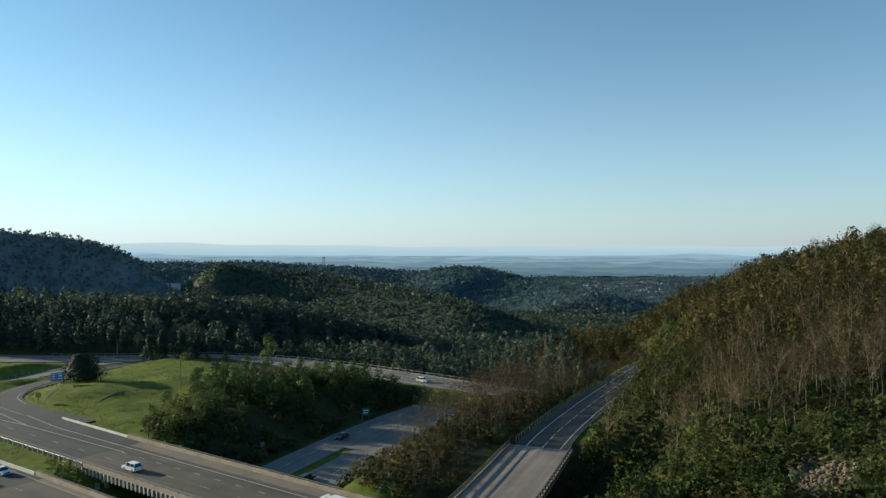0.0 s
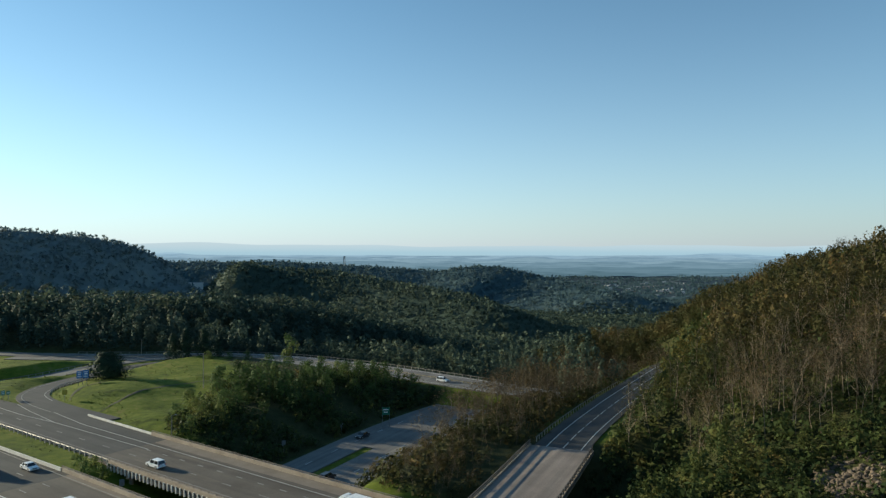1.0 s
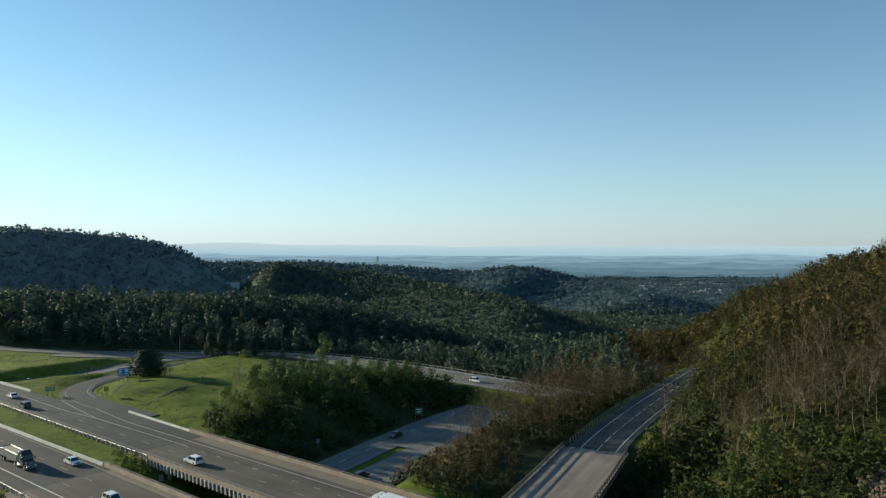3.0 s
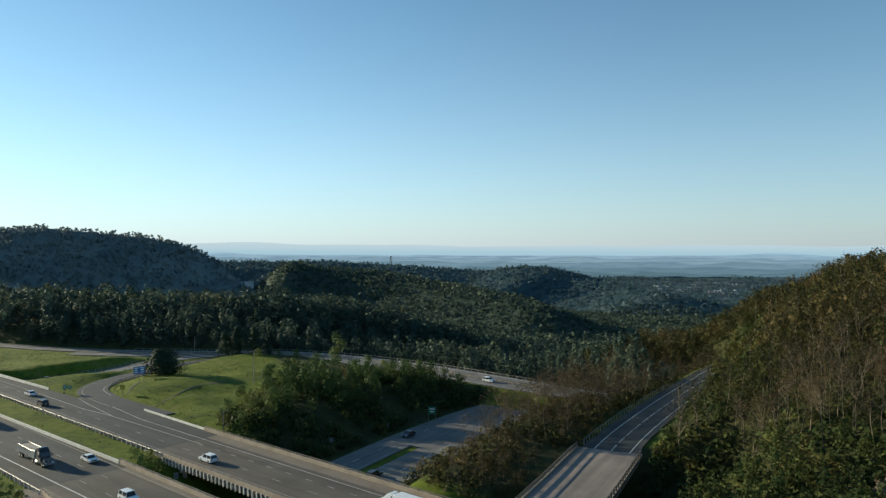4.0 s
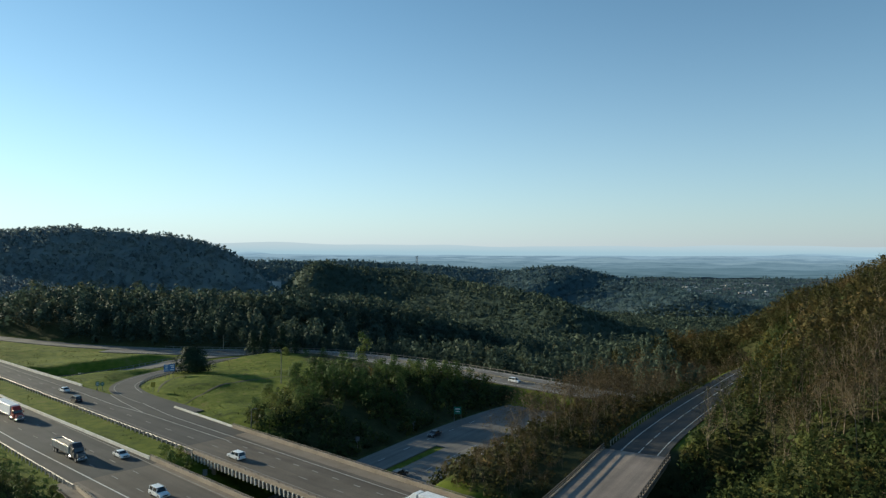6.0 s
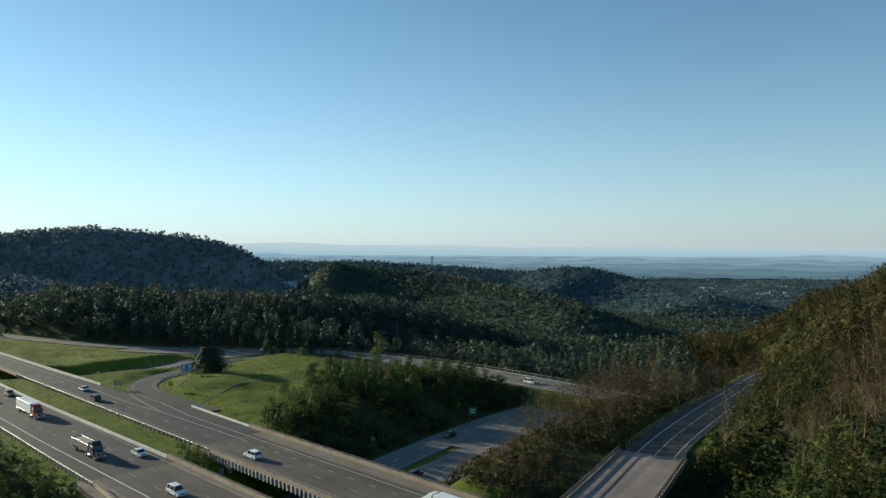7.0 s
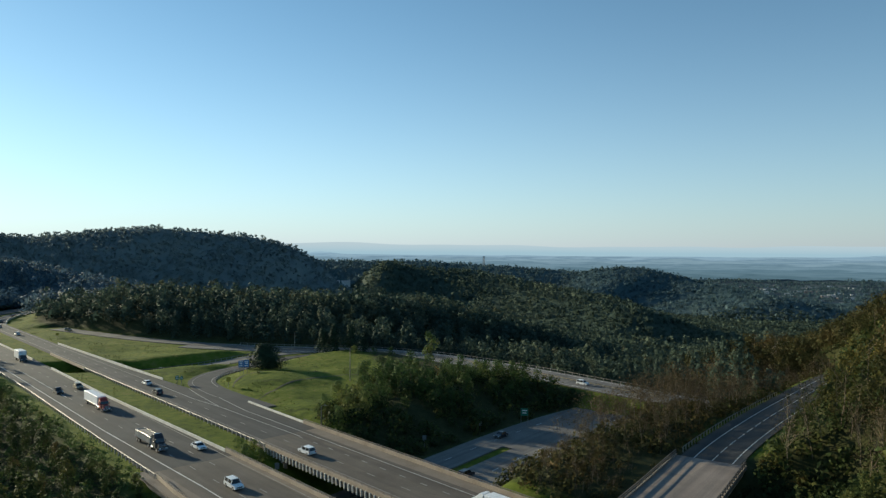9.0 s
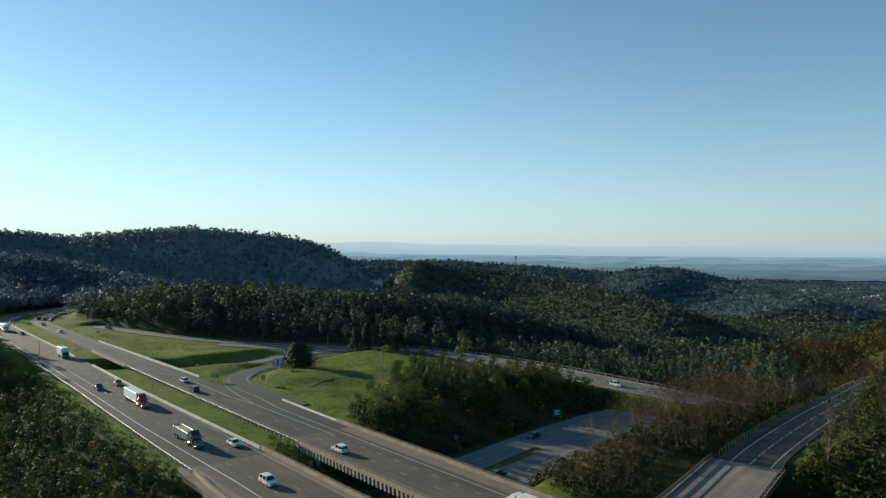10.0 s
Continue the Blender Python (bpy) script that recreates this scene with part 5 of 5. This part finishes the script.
def taper_box(name, x0, x1, w0, w1, z0, z1, material, cut=(0.0, 0.0), bevel=0.04):
    """A box narrower at its top; cut: how far its top stands back at the rear and the front."""
    bm = bmesh.new()
    r = bmesh.ops.create_cube(bm, size=1.0)
    for v in r["verts"]:
        top = v.co.z > 0
        v.co = ((x1 - cut[1] if v.co.x > 0 else x0 + cut[0]) if top else (x1 if v.co.x > 0 else x0),
                (w1 if top else w0) * (0.5 if v.co.y > 0 else -0.5), z1 if top else z0)
    if bevel:
        bmesh.ops.bevel(bm, geom=list(bm.edges), offset=bevel, segments=2, affect="EDGES", clamp_overlap=True)
    return bm_mesh(name, bm, material)


def wheel_mesh(r, w):
    bm = bmesh.new()
    tube(bm, (0, -w / 2, 0), (0, w / 2, 0), r, r, 18)
    bmesh.ops.bevel(bm, geom=[e for e in bm.edges if len(e.link_faces) == 2 and abs(e.calc_face_angle(0)) > 1.0], offset=0.04, segments=1, affect="EDGES")
    tyre = bm_mesh("tyre", bm, TYRE)
    bm = bmesh.new()
    tube(bm, (0, -w / 2 - 0.012, 0), (0, w / 2 + 0.012, 0), r * 0.62, r * 0.62, 14)
    return tyre, bm_mesh("rim", bm, RIM)


CAR_WHEEL, TRUCK_WHEEL = wheel_mesh(0.35, 0.24), wheel_mesh(0.52, 0.45)


def add_wheels(root, spots, pair):
    for x, y, z in spots:
        w = part("wheel", pair[0], root)
        w.location = (x, y, z)
        part("rim", pair[1], w)


def place_vehicle(root, u, n, way, z=0.0, size=1.0, turn=0.0):
    x, y = plan(u, n)
    head = math.atan2(ALONG[1], ALONG[0]) + (math.pi if way < 0 else 0) + turn
    root.matrix_basis = Matrix.Translation((x, y, z + 0.02)) @ Matrix.Rotation(head, 4, "Z") @ Matrix.Diagonal((size, size, size, 1))
    return root


def car(kind, paint, label):
    """suv, sedan or pickup; its nose points along +x."""
    m = CAR_PAINT[paint]
    tall = {"suv": 1.72, "sedan": 1.45, "pickup": 1.85}[kind]
    ln = {"suv": 4.7, "sedan": 4.7, "pickup": 5.5}[kind]
    belt = 1.02 if kind != "sedan" else 0.9
    h = ln / 2
    root = tagged(new({"suv": "suv", "sedan": "car", "pickup": "pickup_truck"}[kind]), label, "car", "traffic")
    pts = [(-h, 0.42), (-h + 0.05, belt - 0.05), (-h + 0.3, belt), (h - 1.35, belt), (h - 0.35, belt - 0.14), (h - 0.03, belt - 0.36), (h, 0.42), (h - 0.2, 0.26), (-h + 0.2, 0.26)]
    part("body", extrude_profile("body", pts, 1.86, m, 0.05), root)
    if kind == "suv":
        a, b, cut = -h + 0.1, h - 1.25, (0.35, 0.75)
    elif kind == "sedan":
        a, b, cut = -h + 0.6, h - 1.2, (0.75, 0.85)
    else:
        a, b, cut = -0.55, h - 1.45, (0.25, 0.7)
    part("glazing", taper_box("glazing", a, b, 1.72, 1.42, belt - 0.05, tall - 0.06, GLASS_DARK, cut), root, "dark tinted glass")
    part("roof", taper_box("roof", a + cut[0] - 0.05, b - cut[1] + 0.05, 1.46, 1.38, tall - 0.08, tall, m, (0.06, 0.06), 0.02), root)
    for s in (-1, 1):
        for k, x in enumerate((a + cut[0] * 0.5, (a + b) / 2 - 0.15, b - cut[1] * 0.5)):
            p = box_mesh("pillar", (0.09, 0.05, tall - belt), (0, 0, 0), m)
            o = part("pillar", p, root)
            o.location = (x, s * 0.80, (tall + belt) / 2 - 0.04)
            o.rotation_euler = (s * 0.22, 0, 0)
        o = part("headlight", box_mesh("headlight", (0.12, 0.38, 0.16), (h - 0.08, s * 0.66, belt - 0.28), LAMP_GLASS, 0.03), root)
        o = part("tail_light", box_mesh("tail_light", (0.08, 0.26, 0.26), (-h + 0.01, s * 0.74, belt - 0.2), TAIL_RED, 0.02), root)
        part("mirror", box_mesh("mirror", (0.14, 0.22, 0.15), (b - 0.45, s * 1.0, belt + 0.08), m, 0.03), root)
    part("grille", box_mesh("grille", (0.06, 1.0, 0.22), (h - 0.01, 0, 0.62), CHASSIS, 0.02), root)
    part("number_plate", box_mesh("number_plate", (0.03, 0.32, 0.15), (-h - 0.01, 0, 0.62), LAMP_GLASS), root)
    if kind == "pickup":
        part("load_bed", box_mesh("load_bed", (1.75, 1.5, 0.06), (-h + 1.1, 0, belt + 0.02), CHASSIS), root, "black load bed")
    add_wheels(root, [(x, s * 0.84, 0.35) for x in (-h + 0.92, h - 0.95) for s in (-1, 1)], CAR_WHEEL)
    return root


def semi_truck(paint, trailer, label, length=18.2):
    """Tractor and trailer; the nose points along +x, the rear end lies at 0."""
    m = CAR_PAINT[paint]
    root = tagged(new("semi_truck"), label, "truck", "traffic")
    e = length
    part("hood", taper_box("hood", e - 2.1, e, 2.0, 1.75, 0.75, 2.0, m, (0, 0.35), 0.1), root)
    part("cab", taper_box("cab", e - 4.3, e - 1.75, 2.45, 2.25, 0.75, 3.0, m, (0, 0.45), 0.08), root)
    part("roof_fairing", taper_box("roof_fairing", e - 4.3, e - 2.4, 2.3, 2.0, 2.98, 3.85, m, (0, 1.0), 0.08), root)
    part("windscreen", taper_box("windscreen", e - 2.4, e - 1.86, 2.2, 2.05, 2.08, 2.86, GLASS_DARK, (0, 0.32), 0.02), root, "dark windscreen")
    for s in (-1, 1):
        part("side_window", box_mesh("side_window", (0.9, 0.06, 0.7), (e - 2.85, s * 1.19, 2.4), GLASS_DARK, 0.02), root)
        part("fuel_tank", box_mesh("fuel_tank", (1.5, 0.6, 0.6), (e - 4.2, s * 0.95, 0.75), CHROME, 0.15), root, "bright metal tank")
        part("exhaust_stack", box_mesh("exhaust_stack", (0.16, 0.16, 2.4), (e - 4.42, s * 1.05, 2.4), CHROME, 0.05), root)
        part("mirror", box_mesh("mirror", (0.12, 0.25, 0.6), (e - 2.1, s * 1.42, 2.3), m, 0.04), root)
        part("headlight", box_mesh("headlight", (0.12, 0.35, 0.25), (e - 0.02, s * 0.75, 1.0), LAMP_GLASS, 0.03), root)
        part("tail_light", box_mesh("tail_light", (0.08, 0.3, 0.2), (-0.02, s * 0.9, 1.0), TAIL_RED, 0.02), root)
    part("grille", box_mesh("grille", (0.08, 1.1, 0.85), (e + 0.0, 0, 1.3), CHROME, 0.03), root)
    part("bumper", box_mesh("bumper", (0.3, 2.35, 0.4), (e - 0.05, 0, 0.6), CHROME, 0.06), root)
    part("frame", box_mesh("frame", (e - 1.2, 0.9, 0.3), (e / 2 - 0.4, 0, 0.95), CHASSIS, 0.03), root)
    t = e - 4.9
    if trailer == "box":
        part("trailer_box", box_mesh("trailer_box", (t, 2.55, 2.75), (t / 2, 0, 1.2 + 1.375), TRAILER_WHITE, 0.05), root, "plain white trailer box")
        part("rear_door", box_mesh("rear_door", (0.06, 2.35, 2.5), (-0.02, 0, 2.57), TRAILER_GREY, 0.02), root)
        part("bottom_rail", box_mesh("bottom_rail", (t, 2.6, 0.16), (t / 2, 0, 1.2), TRAILER_GREY, 0.02), root)
    else:
        for s in (-1, 1):
            part("tub_side", box_mesh("tub_side", (t, 0.1, 1.75), (t / 2, s * 1.2, 2.05), TRAILER_GREY, 0.03), root)
            for k in range(9):
                part("side_rib", box_mesh("side_rib", (0.1, 0.1, 1.7), (0.5 + (t - 1) * k / 8, s * 1.29, 2.05), TRAILER_GREY, 0.02), root)
        part("tub_front", box_mesh("tub_front", (0.1, 2.4, 1.75), (t, 0, 2.05), TRAILER_GREY, 0.03), root)
        part("tailgate", box_mesh("tailgate", (0.1, 2.4, 1.75), (0, 0, 2.05), TRAILER_GREY, 0.03), root)
        part("tub_floor", box_mesh("tub_floor", (t, 2.4, 0.15), (t / 2, 0, 1.25), TRAILER_GREY), root)
        part("load", taper_box("load", 0.1, t - 0.1, 2.28, 1.6, 1.3, 2.95, GRAVEL, (1.2, 1.2), 0.1), root, "heaped pale gravel load")
    add_wheels(root, [(x, s * 1.02, 0.52) for x in (1.3, 2.6, e - 6.3, e - 5.0, e - 1.0) for s in (-1, 1)], TRUCK_WHEEL)
    return root


def box_truck(label):
    root = tagged(new("box_truck"), label, "truck", "traffic")
    part("cargo_box", box_mesh("cargo_box", (7.4, 2.5, 2.7), (3.7, 0, 2.35), TRAILER_WHITE, 0.05), root, "white cargo box")
    part("cab", taper_box("cab", 7.5, 9.6, 2.2, 1.9, 0.5, 2.3, CAR_PAINT["dark"], (0, 0.9), 0.1), root, "dark cab")
    part("windscreen", taper_box("windscreen", 8.55, 9.2, 1.9, 1.75, 1.5, 2.2, GLASS_DARK, (0, 0.35), 0.02), root)
    part("frame", box_mesh("frame", (9, 0.9, 0.3), (4.7, 0, 0.8), CHASSIS, 0.03), root)
    for s in (-1, 1):
        part("headlight", box_mesh("headlight", (0.1, 0.35, 0.25), (9.58, s * 0.75, 0.9), LAMP_GLASS, 0.03), root)
        part("tail_light", box_mesh("tail_light", (0.08, 0.25, 0.2), (-0.02, s * 0.95, 1.1), TAIL_RED, 0.02), root)
    add_wheels(root, [(x, s * 0.95, 0.52) for x in (2.0, 8.4) for s in (-1, 1)], TRUCK_WHEEL)
    return root


place_vehicle(car("suv", "white", "white sport utility car on the main road"), -135, 66.4, 1, 0, 1.12)
place_vehicle(semi_truck("red", "box", "red semi truck pulling a white trailer"), -240.5, 68.3, 1)
place_vehicle(semi_truck("dark", "tub", "dark semi truck pulling a grey dump trailer", 15.5), -185, 65.0, 1)
place_vehicle(car("sedan", "white", "white sedan beside the dump truck"), -167, 72.8, 1, 0, 1.08)
place_vehicle(car("pickup", "dark", "dark pickup truck on the main road"), -262, 64.8, 1, 0, 1.1)
place_vehicle(car("suv", "tan", "tan sport utility car on the main road"), -266, 72.2, 1, 0, 1.1)
place_vehicle(box_truck("white box truck with a dark cab"), -353, 71.3, 1, 0, 1.2)
place_vehicle(semi_truck("white", "box", "white semi truck far along the main road"), -486, 66.8, 1, 0, 1, 0.0)
place_vehicle(car("sedan", "dark", "dark sedan beside the pale barrier"), -449, 71.6, 1, 0, 1.1)
place_vehicle(semi_truck("white", "box", "white semi truck with a long white trailer on the bridge"), -76, 95.0, -1)
place_vehicle(car("suv", "white", "white sport utility car crossing the bridge"), -145.5, 90.4, -1, 0, 1.1)
place_vehicle(car("sedan", "white", "white sedan passing the ramp"), -257, 92.6, -1, 0, 1.1)
place_vehicle(car("suv", "dark", "dark sport utility car beside the guard rail"), -238, 89.2, -1, 0, 1.12)
for u0, n0, kind, paint in ((-447, 90.0, "suv", "white"), (-496, 90.2, "sedan", "silver"), (-528, 94.0, "sedan", "dark"), (-534, 90.0, "suv", "dark"), (-566, 94.0, "sedan", "dark")):
    place_vehicle(car(kind, paint, paint + " car far along the main road"), u0, n0 + float(far_bend(u0)), -1, 0, 1.1, 0.008 * min(0, u0 + 500))


def on_line(line, x, y, off):
    i = int(np.argmin(np.hypot(line[:, 0] - x, line[:, 1] - y)))
    s = sideways(line)[i]
    t = line[min(i + 1, len(line) - 1)] - line[max(i - 1, 0)]
    return line[i, :2] + s * off, line[i, 2], math.atan2(t[1], t[0])


for line, x, y, off, kind, paint, label, back in (
        (low_way, -30, 206, -9.5, "sedan", "dark", "dark sedan in the shade of the sunken road", True),
        (low_way, -29, 169, 3.2, "suv", "dark", "dark sport utility car leaving the bridge shade", False),
        (out_way, -9, 274, 3.8, "suv", "white", "white sport utility car on the worn road", False),
        (under_way, -193, 271, 0.5, "pickup", "tan", "tan pickup truck on the side road", False),
        (out_way, -315, 339, -2.0, "suv", "tan", "tan car at the foot of the wood", False)):
    p, z, head = on_line(line, x, y, off)
    c = car(kind, paint, label)
    c.matrix_basis = Matrix.Translation((p[0], p[1], z + 0.03)) @ Matrix.Rotation(head + (math.pi if back else 0), 4, "Z") @ Matrix.Diagonal((1.1, 1.1, 1.1, 1))


# ---- signs, lamps and poles ----
SIGN_BLUE = plain("sign_blue", (0.02, 0.14, 0.42), 0.5)
SIGN_GREEN = plain("sign_green", (0.02, 0.16, 0.10), 0.5)
SIGN_YELLOW = plain("sign_yellow", (0.42, 0.30, 0.03), 0.5)
SIGN_WHITE = plain("sign_white", (0.75, 0.76, 0.76), 0.5)
SIGN_BACK = plain("sign_back_metal", (0.22, 0.23, 0.24), 0.5, 0.6)
WOOD_POLE = surface("weathered_pole_wood", (0.22, 0.18, 0.14), (0.36, 0.31, 0.25), 1.5, 9.0, 0.9, 0.1)


def sign(x, y, panels, label, legs=(-1.0, 1.0), face=None, height=2.0):
    """panels: (centre x, centre z, width, height, colour, bars)."""
    z = float(ground_z(x, y))
    root = tagged(new("road_sign"), label, "sign", "road signs")
    face = math.degrees(math.atan2(-x, y)) if face is None else face
    root.matrix_basis = pose(x, y, z, 0, 0, face)
    top = max(p[1] + p[3] / 2 for p in panels)
    for lx in legs:
        part("post", box_mesh("post", (0.14, 0.14, top + 0.6), (lx, 0.09, top / 2 - 0.3), SIGN_BACK, 0.02), root)
    for cx, cz, w, h, colour, bars in panels:
        p = part("panel", box_mesh("panel", (w, 0.05, h), (cx, 0, cz), colour, 0.01), root)
        for bx, bz, bw, bh in bars:
            part("bar", box_mesh("bar", (bw, 0.02, bh), (cx + bx, -0.032, cz + bz), SIGN_WHITE), p)
    return root


sign(*plan(-250.5, 127.0), [(-0.95, 3.9, 1.8, 2.6, SIGN_BLUE, [(0, 0.8, 1.2, 0.3), (0, 0.1, 0.9, 0.4), (0, -0.7, 1.3, 0.25)]),
                            (1.05, 4.0, 1.9, 2.8, SIGN_BLUE, [(0, 0.8, 1.3, 0.3), (0.1, 0.1, 1.0, 0.5), (0, -0.8, 1.3, 0.25)])], "blue service sign of two panels on the grass island", (-1.3, 0.05, 1.4))
sign(*plan(-233.0, 112.4), [(0, 3.0, 1.5, 1.6, SIGN_YELLOW, [])], "dull yellow warning sign seen beside the ramp", (0,))
sign(*plan(-250.5, 101.8), [(-0.75, 2.7, 1.2, 1.5, SIGN_GREEN, [(0, 0.3, 0.8, 0.22), (0, -0.3, 0.8, 0.22)]), (0.75, 2.5, 1.2, 1.1, SIGN_GREEN, [(0, 0, 0.8, 0.25)])], "small green exit sign at the ramp nose", (-0.75, 0.75))
sign(-24.6, 220.6, [(0, 5.4, 2.3, 2.3, SIGN_GREEN, [(0, 0.5, 1.6, 0.3), (0, -0.3, 1.3, 0.3)])], "dim green sign beside the sunken road", (-1.1, 1.1))
sign(-49.6, 190.6, [(0, 2.6, 1.1, 1.5, SIGN_BACK, [])], "small grey sign by the sunken road", (0,))
sign(-37.5, 213.0, [(0, 2.4, 1.0, 1.3, SIGN_BACK, [])], "small grey sign in the shade of the trees", (0,))
sign(*plan(-420, 103.5), [(0, 2.0, 1.3, 1.3, SIGN_YELLOW, [])], "small brownish sign on the meadow", (0,))
sign(*plan(-144.0, 81.5), [(0, 4.4, 1.0, 1.4, SIGN_BACK, [])], "grey sign between the two bridges", (0,))


def lamp_post(x, y, h, label, arm=1.6, wood=False):
    z = float(ground_z(x, y)) - 0.3
    root = tagged(new("street_lamp" if not wood else "utility_pole"), label, "lamp post" if not wood else "pole")
    root.matrix_basis = pose(x, y, z)
    bm = bmesh.new()
    tube(bm, (0, 0, 0), (0, 0, h), 0.17, 0.10, 10)
    part("pole", bm_mesh("pole", bm, WOOD_POLE if wood else GALVANISED), root)
    if arm:
        bm = bmesh.new()
        tube(bm, (0, 0, h - 0.1), (arm, 0, h + 0.25), 0.06, 0.05, 8)
        part("arm", bm_mesh("arm", bm, GALVANISED), root)
        part("lamp_head", box_mesh("lamp_head", (0.7, 0.3, 0.16), (arm + 0.25, 0, h + 0.25), SIGN_BACK, 0.05), root)
    return root


lamp_post(-79.7, 318.8, 13.0, "tall grey street lamp beside the worn road")
lamp_post(*plan(-318, 56.5), 15.0, "tall grey lamp post behind the guard rail", 1.2)
lamp_post(*plan(-167.6, 108.8), 5.5, "short double lamp post behind the parapet", 0.9)
lamp_post(*plan(-214, 151.5), 12.5, "bare pale wooden utility pole at the grove's edge", 0, True)
lamp_post(*plan(-318, 190), 8.0, "pale post at the foot of the wood", 0, True)


# ---- broken rock low on the hillside ----
def rock_slope(cx, cy, count, spread, rs):
    """Weathered boulders and rubble, one object."""
    bm = bmesh.new()
    for i in range(count):
        x, y = cx + rs.normal(0, spread[0]), cy + rs.normal(0, spread[1])
        s = rs.uniform(0.2, 0.75)
        r = bmesh.ops.create_icosphere(bm, subdivisions=1, radius=s)
        z = float(ground_z(x, y)) + s * 0.02
        f = rs.uniform(0.6, 1.3, 3)
        for v in r["verts"]:
            k = rs.uniform(0.75, 1.25)
            v.co = Vector((v.co.x * f[0] * k + x, v.co.y * f[1] * k + y, v.co.z * f[2] * k * 0.7 + z))
    return tagged(new("rock_outcrop", bm_mesh("rock_outcrop", bm, ROCK)), "broken pale brown rock low on the hillside", "rock", kind="stuff")


rock_slope(66, 121, 320, (3.4, 4.0), np.random.default_rng(51))


# ---- worn ground and tufts on the grass ----
DIRT = surface("bare_dirt", (0.055, 0.047, 0.026), (0.095, 0.080, 0.046), 0.5, 5.0, 0.95, 0.3)
DITCH = surface("dark_ditch_growth", (0.020, 0.022, 0.010), (0.045, 0.042, 0.020), 0.5, 5.0, 0.95, 0.3)


def ground_strip(name, label, pts, width, material):
    """A worn strip that follows the ground, uneven at its edges."""
    line = smooth_line([(*plan(u0, n0), 0.0) for u0, n0 in pts], 1.5)
    r = np.random.default_rng(len(pts) * 7 + int(width * 10))
    s = sideways(line)
    v, f = [], []
    for i, (q, t) in enumerate(zip(line, s)):
        w = width * r.uniform(0.55, 1.2) * (0.35 + 0.65 * math.sin(math.pi * (i + 0.5) / len(line)))
        for k in (-0.5, 0.0, 0.5):
            x, y = q[0] + t[0] * w * k, q[1] + t[1] * w * k
            v.append((x, y, float(ground_z(x, y)) + (0.12 if k == 0 else 0.03)))
    for i in range(len(line) - 1):
        for k in (0, 1):
            f.append((3 * i + k, 3 * i + k + 1, 3 * i + k + 4, 3 * i + k + 3))
    return tagged(new(name, mesh_from(name, v, f, material, True)), label, "ground", kind="structure")


ground_strip("dirt_track", "bare brown dirt worn into the grass", [(-208, 109), (-213, 118), (-221, 131), (-226, 145), (-224, 157), (-216, 163)], 1.1, DIRT)
ground_strip("ditch", "dark overgrown ditch curving through the grass", [(-232, 113.5), (-236, 116), (-241, 121), (-248, 130), (-251, 139)], 1.3, DITCH)
ground_strip("ditch", "dark overgrown line beside the side road", [(-292, 112), (-288, 128), (-293, 146), (-298, 160)], 1.4, DITCH)

GRASS_BLADES = foliage("grass_blades", [(0.0, (0.045, 0.055, 0.014)), (0.5, (0.085, 0.10, 0.022)), (1.0, (0.17, 0.15, 0.06))], 0.05, 0.3, 0.3)
rs = np.random.default_rng(61)
x, y = area_points(-420, 20, 90, 420, 1.7, rs)
u, n = un(x, y)
ok = ((u < -160) & (u > -480) & (n > 84) & (n < np.interp(u, [-480, -392, -350, -312, -280, -220, -165], [112, 130, 148, 178, 205, 185, 112]))) | ((n > 77.3) & (n < 85) & (u > -480) & (u < -160)) | ((n > 48) & (n < 56) & (u > -330) & (u < -160))
for line, half in ((far_way, 6.2), (near_way, 9.8), (out_way, 10.2), (loop_way, 5.6), (under_way, 5.8)):
    d, _ = near_line(x, y, line[::3])
    ok &= d > half
ok &= wave(x, y, 5.5) + rs.normal(0, 0.5, len(x)) > 0.55
tuft = [crown_cloud(np.random.default_rng(810 + i), 1.0, 2.2, 7, 0.42, 0.0, 3, 3) for i in range(4)]
woods("grass", "rough yellow-green grass tufts", x[ok], y[ok], 0.34, tuft, GRASS_BLADES, rs, 0.08)
